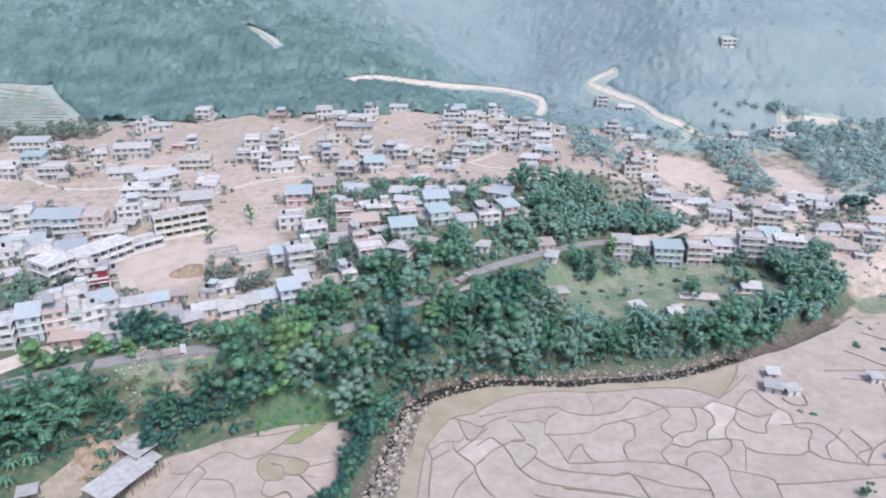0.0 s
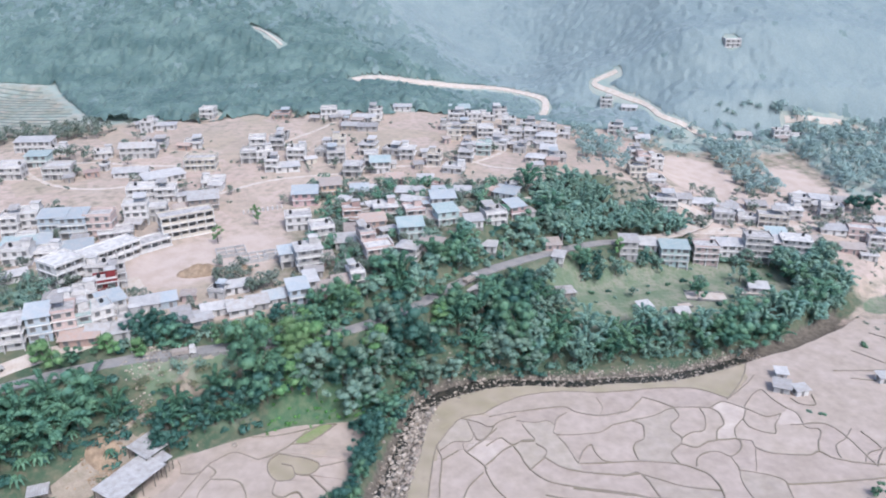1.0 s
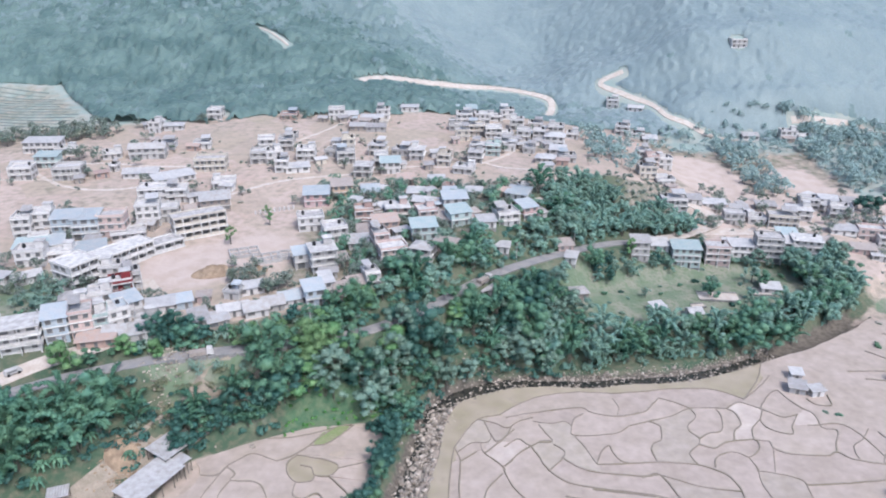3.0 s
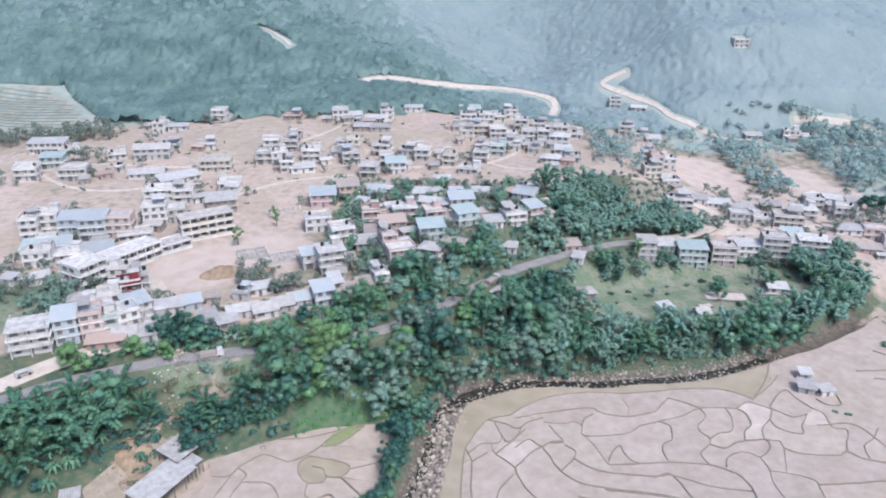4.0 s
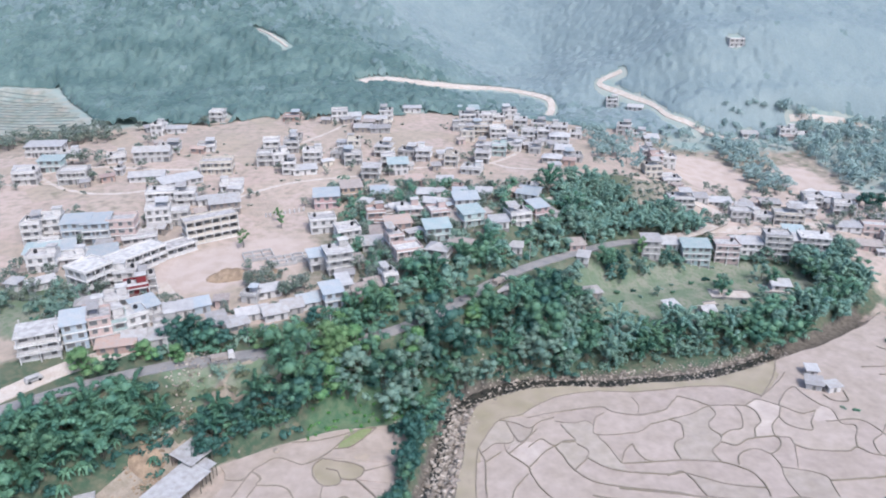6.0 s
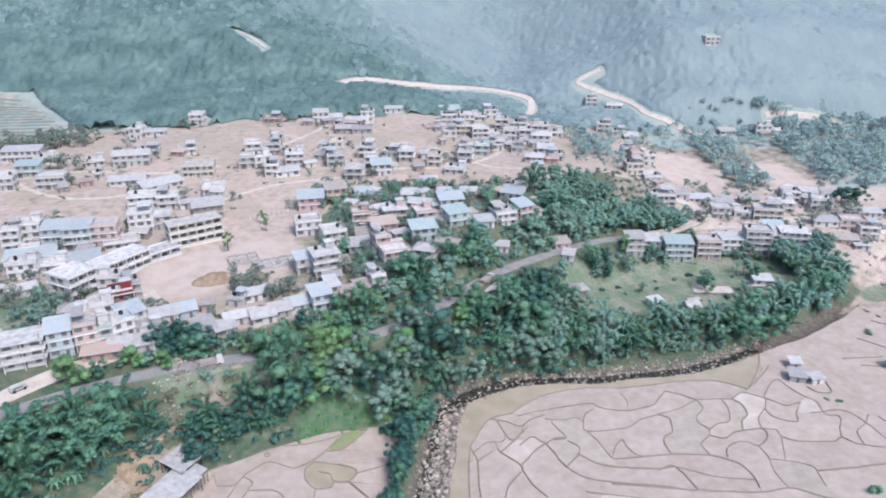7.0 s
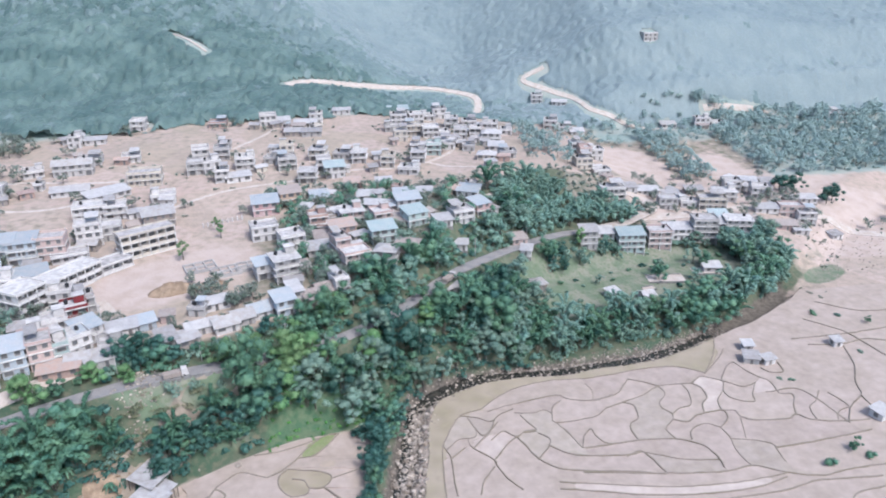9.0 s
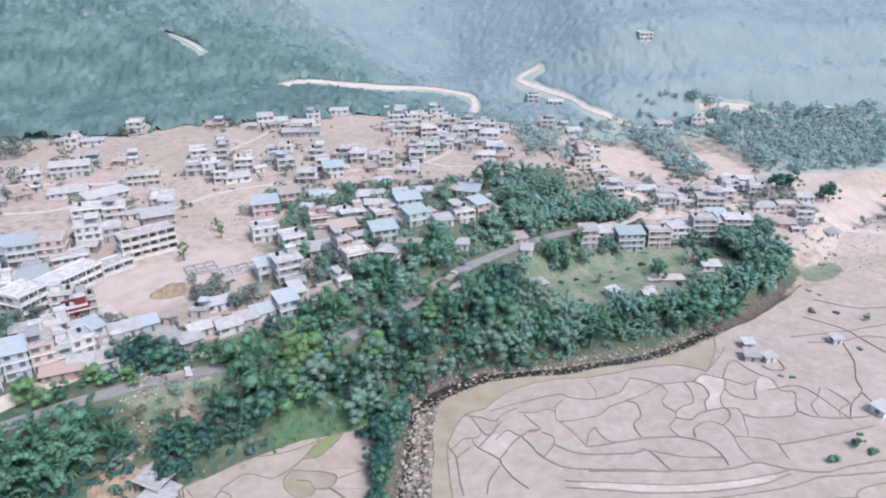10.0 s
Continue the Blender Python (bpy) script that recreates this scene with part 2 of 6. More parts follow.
# ---- the lie of the land: heights between lines that run across the valley ----
NX = np.array([-330, -260, -160, -110, -85, -57, -30, -8, 12, 40, 65, 95, 130, 165, 220, 330], float)
LINES = (
    # (name, distance ahead at each station, height at each station)
    ("foot", (20, 50, 95, 130, 150, 166, 174, 190, 200, 204, 210, 214, 228, 252, 300, 360),
             (2, 2, 2, 1, 0, -0.5, -1, -4, -5, -5, -5, -5, -4, -3, -2, -2)),
    ("bench", (35, 70, 105, 143, 161, 173, 179, 197, 208, 213, 217, 221, 236, 258, 308, 370),
              (10, 10, 10, 9, 9, 9.5, 9, 7, 4, 1, 1, 1, 1, 1, 1, 1)),
    ("slope", (45, 80, 112, 152, 165, 175, 181.5, 201.5, 225, 238, 247, 256, 262, 272, 315, 375),
              (19, 19, 19, 17, 17, 15, 17, 15, 13, 6, 3, 2.5, 3, 3, 3, 3)),
    ("road", (50, 85, 118, 156, 168, 177, 184, 204, 230, 251, 269, 276, 284, 296, 325, 385),
             (21, 21, 21, 20.5, 20, 18, 18.5, 18.5, 17.5, 16, 13, 10, 8, 7, 6, 6)),
    ("verge", (56, 91, 124, 162, 174, 183, 190, 210, 236, 257, 275, 282, 291, 303, 332, 392),
              (21, 21, 21, 20.5, 20, 18, 18.5, 18.5, 17.5, 16, 13, 10, 8, 7, 6, 6)),
    ("edge", (90, 120, 150, 178, 182, 189, 204, 227, 257, 289, 311, 322, 330, 340, 350, 400),
             (25, 25, 24, 23, 22.5, 22.5, 24, 27, 29.5, 32, 31, 22, 9, 8, 8, 7)),
    ("rim", (330, 350, 378, 391, 394, 398, 402, 406, 410, 416, 416, 420, 430, 435, 440, 460),
            (32, 33, 35, 36, 36, 36, 36, 35, 34, 32, 28, 22, 16, 16, 16, 16)),
    ("dale", (420, 430, 438, 445, 450, 455, 460, 463, 465, 468, 470, 470, 465, 460, 460, 480),
             (40, 40, 42, 45, 46, 45, 42, 36, 30, 24, 22, 23, 28, 38, 42, 40)),
    ("brow", (520, 515, 512, 510, 510, 510, 512, 515, 518, 520, 520, 515, 510, 505, 505, 520),
             (78, 76, 75, 72, 70, 64, 56, 50, 42, 36, 34, 46, 56, 74, 78, 70)),
    ("ridge", (800,) * 16, (230, 225, 215, 205, 200, 192, 185, 180, 176, 172, 170, 176, 186, 198, 210, 215)),
    ("crest", (1300,) * 16, (420,) * 16),
)


def smooth_line(values, x):
    x = np.asarray(x, float)
    return sum(np.interp(x + o, NX, values) for o in (-9, -4.5, 0, 4.5, 9)) / 5


def line(name, x):
    """Distance ahead of a named line at x."""
    return smooth_line(next(a for n, a, b in LINES if n == name), x)


RIVER = ((-25, 112), (-21.5, 130), (-19, 144), (-17, 153), (-15, 162), (-13, 171), (-11, 181), (-4.5, 188.5), (5, 193.5), (14, 196), (27, 196.5), (40, 196.5), (52, 197.5), (64, 199), (75, 201), (87, 205), (102, 212), (127, 224), (154, 243), (184, 272), (215, 305), (260, 340), (330, 380))


def curve(pts, step=3.0):
    """A smooth line in the plan through a few points."""
    p = np.array(pts, float)
    p = np.vstack([2 * p[0] - p[1], p, 2 * p[-1] - p[-2]])
    out = []
    for a, b, c, d in zip(p[:-3], p[1:-2], p[2:-1], p[3:]):
        n = max(2, int(np.hypot(*(c - b)) / step))
        for t in np.arange(n) / n:
            out.append(0.5 * (2 * b + (c - a) * t + (2 * a - 5 * b + 4 * c - d) * t * t + (3 * b - a - 3 * c + d) * t ** 3))
    return np.array(out + [p[-2]])


def far_from(pts, x, y):
    """Distance in the plan from a line of points."""
    x, y = np.asarray(x, float), np.asarray(y, float)
    best = np.full(np.broadcast(x, y).shape, 1e9)
    for (ax, ay), (bx, by) in zip(pts[:-1], pts[1:]):
        dx, dy = bx - ax, by - ay
        t = np.clip(((x - ax) * dx + (y - ay) * dy) / (dx * dx + dy * dy + 1e-9), 0, 1)
        best = np.minimum(best, np.hypot(x - ax - t * dx, y - ay - t * dy))
    return best


RIVER_LINE = curve(RIVER, 6)


def step01(a, b, v):
    t = np.clip((v - a) / (b - a), 0, 1)
    return t * t * (3 - 2 * t)


def wob(x, y, s, k=0.0):
    """A smooth unevenness between about -1 and 1 with waves of about s metres."""
    return (np.sin(x / s * 5.1 + 1.3 * np.sin(y / s * 3.7 + k) + k) + np.sin(y / s * 4.3 + 1.7 * np.sin(x / s * 2.9 + 2 * k)) + np.sin((x + y) / s * 7.9 + 3 * k) * 0.5) / 2.5


def valley(x):
    return -4 + 3 * step01(-18, -40, np.asarray(x, float))


def height(x, y):
    x, y = np.broadcast_arrays(np.asarray(x, float), np.asarray(y, float))
    ys = [smooth_line(a, x) for n, a, b in LINES]
    zs = [smooth_line(b, x) for n, a, b in LINES]
    h = valley(x) - 0.45
    h = h + (zs[0] - h) * step01(ys[0] - 6, ys[0], y)
    for y0, y1, z0, z1 in zip(ys[:-1], ys[1:], zs[:-1], zs[1:]):
        t = np.clip((y - y0) / np.maximum(y1 - y0, 0.5), 0, 1)
        h = np.where(y > y0, z0 + (z1 - z0) * (0.4 * t + 0.6 * t * t * (3 - 2 * t)), h)
    d = far_from(RIVER_LINE, x, y)
    h = h - (2.4 + np.clip(h - valley(x), 0, 4) * 0.9) * (1 - step01(2.5, 5.5, d)) * (1 - step01(138, 160, x))
    h = h + wob(x, y, 60, 1) * 0.5 * step01(0, 30, y - ys[5])
    h = h + (wob(x, y, 190, 2) * 9 + wob(x, y, 75, 4) * 4) * step01(20, 110, y - ys[7])
    h = h + np.where(y < 60, (60 - y) * 0.05, 0)
    return h


# ---- mesh helpers ----
def mesh_of(name, verts, faces, mats, index=None, smooth=False):
    me = bpy.data.meshes.new(name)
    me.from_pydata([tuple(map(float, v)) for v in verts], [], faces)
    for m in mats if isinstance(mats, (list, tuple)) else [mats]:
        me.materials.append(m)
    if index is not None:
        me.polygons.foreach_set("material_index", index)
    if smooth:
        me.polygons.foreach_set("use_smooth", [True] * len(me.polygons))
    me.update()
    return me


def quads_mesh(name, v, material):
    """A mesh of loose four-cornered leaves; v holds four corners for each."""
    count = len(v) // 4
    me = bpy.data.meshes.new(name)
    me.vertices.add(len(v))
    me.vertices.foreach_set("co", np.asarray(v, np.float32).ravel())
    me.loops.add(len(v))
    me.loops.foreach_set("vertex_index", np.arange(len(v), dtype=np.int32))
    me.polygons.add(count)
    me.polygons.foreach_set("loop_start", np.arange(0, len(v), 4, dtype=np.int32))
    me.materials.append(material)
    me.update(calc_edges=True)
    return me


class Form:
    """Collects boxes, sloping sheets and tubes into one mesh."""

    def __init__(self):
        self.v, self.f, self.m = [], [], []

    def hexa(self, c, m=0):
        """Eight corners: four below, four above, both anticlockwise from above."""
        o = len(self.v)
        self.v += [tuple(p) for p in c]
        self.f += [tuple(o + i for i in q) for q in ((3, 2, 1, 0), (4, 5, 6, 7), (0, 1, 5, 4), (1, 2, 6, 5), (2, 3, 7, 6), (3, 0, 4, 7))]
        self.m += [m] * 6
        return self

    def box(self, x0, x1, y0, y1, z0, z1, m=0):
        return self.hexa([(x0, y0, z0), (x1, y0, z0), (x1, y1, z0), (x0, y1, z0), (x0, y0, z1), (x1, y0, z1), (x1, y1, z1), (x0, y1, z1)], m)

    def sheet(self, a, b, c, d, thick, m=0):
        """A sloping sheet with upper corners a, b, c, d."""
        return self.hexa([(p[0], p[1], p[2] - thick) for p in (a, b, c, d)] + [a, b, c, d], m)

    def tube(self, a, b, ra, rb, sides=6, m=0):
        a, b = Vector(a), Vector(b)
        q = (b - a).to_track_quat("Z", "Y")
        o = len(self.v)
        for p, r in ((a, ra), (b, rb)):
            for i in range(sides):
                t = 2 * math.pi * i / sides
                self.v.append(tuple(p + q @ Vector((r * math.cos(t), r * math.sin(t), 0))))
        self.f += [(o + i, o + (i + 1) % sides, o + sides + (i + 1) % sides, o + sides + i) for i in range(sides)]
        self.f += [tuple(o + sides - 1 - i for i in range(sides)), tuple(o + sides + i for i in range(sides))]
        self.m += [m] * (sides + 2)
        return self

    def mesh(self, name, *mats):
        return mesh_of(name, self.v, self.f, mats, self.m)


def part(name, form, material, parent, label=""):
    """Links a form or a mesh as ONE object under a thing or a part."""
    me = form.mesh(name, *(material if isinstance(material, tuple) else (material,))) if isinstance(form, Form) else form
    ob = new(name, me)
    ob.parent = parent
    if label:
        ob["label"] = label
    return ob


def thing(name, m, label, category, group="", kind=""):
    root = new(name)
    root.matrix_basis = m
    root.empty_display_size = 0.5
    return tagged(root, label, category, group, kind)


# ---- the ground ----
def fine_coarse(lo, a, b, hi, step, grow):
    mid = list(np.arange(a, b + step / 2, step))
    left, right, s = [], [], step
    p = a
    while p > lo:
        s *= grow
        p -= s
        left.append(p)
    s, p = step, b
    while p < hi:
        s *= grow
        p += s
        right.append(p)
    return np.array(left[::-1] + mid + right)


def build_ground():
    xs, ys = fine_coarse(-2500, -150, 235, 2500, 2.0, 1.06), fine_coarse(-2500, 118, 420, 2600, 2.0, 1.05)
    gx, gy = np.meshgrid(xs, ys)
    gz = height(gx, gy)
    nx, ny = len(xs), len(ys)
    i = np.arange(nx * ny).reshape(ny, nx)
    faces = np.stack([i[:-1, :-1], i[:-1, 1:], i[1:, 1:], i[1:, :-1]], -1).reshape(-1, 4)
    me = bpy.data.meshes.new("ground")
    me.vertices.add(nx * ny)
    me.vertices.foreach_set("co", np.stack([gx, gy, gz], -1).astype(np.float32).ravel())
    me.loops.add(faces.size)
    me.loops.foreach_set("vertex_index", faces.astype(np.int32).ravel())
    me.polygons.add(len(faces))
    me.polygons.foreach_set("loop_start", np.arange(0, faces.size, 4, dtype=np.int32))
    me.polygons.foreach_set("use_smooth", np.ones(len(faces), bool))
    me.update(calc_edges=True)
    foot, bench, slope, road, verge, edge, rim = (line(k, gx) for k in ("foot", "bench", "slope", "road", "verge", "edge", "rim"))
    river = far_from(RIVER_LINE, gx, gy)
    banks = step01(-5, -2, gy - foot) * (1 - step01(-3, 3, gy - edge)) * (1 - step01(155, 170, gx)) * (1 - 0.45 * step01(66, 80, gx) * step01(288, 296, gy))
    lowtown = step01(95, 115, gx) * step01(-4, 6, gy - road)
    gardens = 0.62 * step01(26, 10, np.abs(gy - 252 - 0.2 * gx) - 14) * step01(-75, -50, gx) * step01(60, 30, gx)
    patch = 0.62 * (1 - step01(12, 26, np.hypot((gx + 132) / 1.5, gy - 196)))
    plots = 0.35 + 0.2 * wob(gx, gy, 90, 3)
    grass = np.clip(banks * (1 - lowtown) * 0.95 + (1 - banks) * (gy > edge) * np.maximum(np.maximum(gardens, patch), plots * 0.6), 0, 1)
    grass = np.maximum(grass, 0.45 * lowtown * (gy > edge))
    north = gy > np.interp(gx, RIVER_LINE[:, 0], RIVER_LINE[:, 1])
    west = gx < np.interp(gy, RIVER_LINE[:40, 1], RIVER_LINE[:40, 0])
    grass = np.maximum(grass, (1 - step01(10, 16, river)) * np.where((north | west) & (gx < 120), 1.0, 0.3) * (gy < foot + 6))
    grass = np.maximum(grass, 0.62 * (gx < -79) * (gy < foot + 3) * step01(95, 110, gy))
    lush = step01(-5, -3, gy - foot) * (1 - step01(3, 7, gy - foot)) * step01(-56, -50, gx) * (1 - step01(-26, -22, gx))
    terraces = (1 - step01(-6, 6, gx + 199 + (gy - 390) * 0.8)) * (1 - step01(444, 456, gy))
    grass = np.maximum(grass, 0.5 * terraces * (gy > rim - 4))
    # wood: where the far slopes take the haze-paled ground colour
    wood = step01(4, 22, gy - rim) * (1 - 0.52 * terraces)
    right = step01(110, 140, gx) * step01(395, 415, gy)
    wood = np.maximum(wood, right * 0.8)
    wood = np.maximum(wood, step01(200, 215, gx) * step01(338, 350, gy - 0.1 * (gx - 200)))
    pale = 0.75 * (1 - step01(14, 26, np.hypot((gx + 88) / 1.5, gy - 226 - 0.45 * (gx + 88))))
    pale = np.maximum(pale, 0.8 * (1 - step01(16, 26, np.hypot((gx - 132) / 1.1, (gy - 365) / 1.6))))
    pale = np.maximum(pale, 0.8 * (1 - step01(9, 18, np.hypot((gx - 182) / 1.3, (gy - 366) / 1.4))))
    pale = np.maximum(pale, 0.7 * lowtown * (gy < edge + 12))
    pale = np.maximum(pale, 0.75 * step01(165, 190, gx) * step01(250, 270, gy) * (1 - step01(320, 335, gy - 0.1 * (gx - 200))))
    grass = grass * (1 - 0.2 * (1 - step01(0.8, 1.1, np.hypot((gx + 74) / 17, (gy - 170) / 8))))
    meadow = (1 - step01(0.75, 1.1, np.hypot((gx - 82) / 62, (gy - 243 - 0.22 * (gx - 82)) / 22))) * step01(0, 6, gy - foot - 8)
    meadow = np.maximum(meadow, 0.9 * (1 - step01(0.7, 1.1, np.hypot((gx + 74) / 20, (gy - 169) / 8))))
    meadow = np.maximum(meadow, 0.8 * patch / 0.62)
    meadow = np.maximum(meadow, 1 - step01(0.7, 1.1, np.hypot((gx - 173) / 13, (gy - 249 - 0.4 * (gx - 173)) / 7)))
    meadow = np.maximum(meadow, 0.35 * step01(170, 185, gx) * step01(0.1, 0.6, wob(gx, gy, 60, 6)) * (gy < 330))
    gravel = (1 - step01(3.2, 4.8, river)) * (1 - step01(138, 160, gx))
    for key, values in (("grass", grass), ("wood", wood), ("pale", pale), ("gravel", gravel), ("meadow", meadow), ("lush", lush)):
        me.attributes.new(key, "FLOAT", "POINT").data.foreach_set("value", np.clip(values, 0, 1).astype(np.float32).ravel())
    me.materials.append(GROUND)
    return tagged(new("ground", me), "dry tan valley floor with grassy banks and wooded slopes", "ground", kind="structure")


build_ground()


def ribbon(name, pts, width, material, label, category, lift=0.12, thick=0.5, smooth=4.0, fixed=None, drape=False):
    """A road, track or stream that lies on the land along a few points of the plan."""
    c = curve(pts, smooth)
    d = np.gradient(c, axis=0)
    d /= np.hypot(d[:, 0], d[:, 1])[:, None]
    wide = np.array([width(*p) for p in c]) if callable(width) else np.full(len(c), width)
    side = np.stack([d[:, 1], -d[:, 0]], 1) * wide[:, None] / 2
    tops = np.max([height(*(c + side * k).T) for k in (-1, -0.5, 0, 0.5, 1)], axis=0) + lift
    tops = np.convolve(np.pad(tops, 2, mode="edge"), np.ones(5) / 5, "valid") if fixed is None else np.full(len(c), fixed)
    v, f = [], []
    for p, s, z in zip(c, side, tops):
        row = [p - s, p - s, p, p + s, p + s]
        zs = [float(height(*q)) + lift for q in row] if drape else [z, z, z + 0.05, z, z]
        v += [(*q, h - (thick if k in (0, 4) else 0)) for k, (q, h) in enumerate(zip(row, zs))]
    for i in range(len(c) - 1):
        o = i * 5
        f += [(o + k + 5, o + k, o + k + 1, o + k + 6)[::-1] for k in range(4)]
    ob = new(name, mesh_of(name, v, f, material))
    return tagged(ob, label, category, kind="structure")


MAIN_ROAD = [(float(x), float(line("road", x)) + 3.0) for x in (-240, -200, -160, -128, -110, -95, -85, -70, -57, -44, -30, -18, -8, 4, 14, 28, 42, 55, 66, 80)]
ribbon("road", MAIN_ROAD, 4.8, ASPHALT, "narrow dusty grey asphalt road along the wooded slope", "road")
ribbon("street", ((-140, 138), (-118, 163), (-105, 173), (-96, 181), (-94, 190), (-98, 200), (-106, 212)), 5.0, DIRT, "pale dusty street between the houses", "street", drape=True, smooth=2.0, lift=0.2)
ribbon("street", ((78, 278), (90, 281), (106, 291), (117, 301), (113, 309), (103, 316)), 6.0, DIRT, "pale dusty street between the houses", "street")
ribbon("street", ((106, 291), (140, 297), (165, 303), (195, 300), (225, 287), (262, 272)), 7.0, DIRT, "pale dusty road over the riverbed", "street", drape=True, smooth=2.0, lift=0.25)
ribbon("track", ((-60, 173), (-68, 169), (-76, 162), (-85, 153), (-96, 139), (-108, 122)), 8.0, BROWN, "brown earth track below the road", "track", drape=True, smooth=1.6, lift=0.1)
TRACKS = (
    ((-230, 300), (-194, 297), (-181, 298), (-171, 291), (-156, 286), (-140, 289), (-131, 300), (-120, 318)),
    ((-97, 285), (-83, 297), (-62, 306), (-35, 314), (-22, 320), (-6, 319), (2, 323)),
    ((-82, 356), (-68, 377), (-61, 391)),
    ((2, 323), (12, 326), (20, 320), (40, 311), (49, 301), (50, 294), (42, 284), (27, 272), (17, 263)),
    ((12, 326), (24, 338), (30, 350)),
    ((-181, 298), (-190, 310), (-170, 320), (-140, 316), (-120, 318)),
)
for pts in TRACKS:
    ribbon("track", pts, 2.2, DIRT, "narrow pale dirt track across dry fields", "track", drape=True, smooth=2.0, lift=0.1)
HILL_ROADS = (
    ((-60, 462), (-39, 472), (-17, 479), (10, 492), (34, 504), (54, 501), (67, 492), (67, 479), (62, 466)),
    ((118, 500), (102, 496), (117, 482), (131, 469), (137, 453), (149, 444), (161, 436), (185, 428)),
    ((215, 447), (241, 450), (261, 451), (284, 446), (306, 435), (335, 434)),
    ((-134, 516), (-126, 508), (-118, 499), (-110, 491)),
)
for pts, w in zip(HILL_ROADS, (4.6, 3.2, 2.5, 1.7)):
    ribbon("hill_road", pts, w, DIRT, "pale dirt road cut into the wooded hillside", "road", lift=0.45, thick=1.0, drape=True, smooth=2.5)
ribbon("river", RIVER[:17], lambda x, y: 3.4 + 4.6 * float(step01(176, 188, y) * step01(30, 8, x)) + 0.9 * float(wob(x, y, 22, 1)), WATER, "dark shallow river between stones", "river", fixed=-6.35, thick=0.2)



# ---- houses ----
STOREY = 2.65


def window_mesh(w, h):
    """A frame with a recessed dark pane, in one piece."""
    v, f = [], []
    for inset, y in ((0, 0.0), (0, -0.1), (0.12, -0.1), (0.12, -0.02)):
        v += [(-w / 2 + inset, y, inset), (w / 2 - inset, y, inset), (w / 2 - inset, y, h - inset), (-w / 2 + inset, y, h - inset)]
    for k in range(3):
        f += [(4 * k + i, 4 * k + (i + 1) % 4, 4 * k + 4 + (i + 1) % 4, 4 * k + 4 + i) for i in range(4)]
    return mesh_of("window", v, f + [(12, 13, 14, 15)], (FRAME, PANE), [0] * 12 + [1])


def frame_and_pane(me):
    """The same window as two pieces, for the nearer houses."""
    v = [tuple(p.co) for p in me.vertices]
    return mesh_of("window", v, [tuple(p.vertices) for p in me.polygons][:12], FRAME), mesh_of("pane", v[12:], [(0, 1, 2, 3)], PANE)


WINDOW, WIDE_WINDOW, DOOR, SHUTTER = window_mesh(1.45, 1.5), window_mesh(2.2, 1.55), window_mesh(1.0, 2.1), window_mesh(2.4, 2.2)
SPLIT = {me: frame_and_pane(me) for me in (WINDOW, WIDE_WINDOW, DOOR, SHUTTER)}


def glazed(name, me, root, near):
    """A window or door; the nearer ones have their pane as a piece of its own."""
    if not near:
        return part(name, me, None, root)
    ob = part(name, SPLIT[me][0], None, root)
    part("pane", SPLIT[me][1], None, ob, "dusty dark glass pane, greyed for haze")
    return ob


TANK_MESH = Form().tube((0, 0, 0), (0, 0, 1.1), 0.6, 0.6, 12).tube((0, 0, 1.1), (0, 0, 1.35), 0.6, 0.25, 12).tube((0, 0, 1.35), (0, 0, 1.45), 0.22, 0.22, 8).mesh("water_tank", TANK)
WORDS = {"w": "whitewashed", "c": "cream", "p": "faded pink", "b": "pale blue", "t": "mint green", "y": "bare grey concrete", "r": "brick red", "q": "rose and white", "o": "orange", "d": "maroon", "n": "brown boarded"}
ROOFS = {"f": "flat concrete roof", "s": "open slab terraces", "m": "lean-to tin roof", "g": "pitched tin roof", "h": "hipped tin roof"}


def openings(root, w, d, n, rng, near):
    """Windows and doors on the front and both sides, storey by storey."""
    for s in range(n):
        z = s * STOREY
        count = max(1, int(w / 2.7))
        for i in range(count):
            x = (i + 0.5) * w / count - w / 2
            if s == 0 and i == count // 2:
                me, sill = DOOR, 0.02
            elif s == 0 and n > 1 and rng.random() < 0.35 and w / count > 2.6:
                me, sill = SHUTTER, 0.02
            else:
                me, sill = (WIDE_WINDOW if rng.random() < 0.35 and w / count > 2.3 else WINDOW), 0.95
            ob = glazed("door" if me is DOOR else "shop_front" if me is SHUTTER else "window", me, root, near)
            ob.location = (x, -d / 2 - 0.003, z + sill)
        for side in (-1, 1):
            for k in (-0.22, 0.22) if d > 6 else (0,):
                if rng.random() < 0.75:
                    ob = glazed("window", WINDOW, root, near)
                    ob.matrix_basis = pose(side * (w / 2 + 0.003), k * d, z + 0.95, 0, 0, 90 * side)


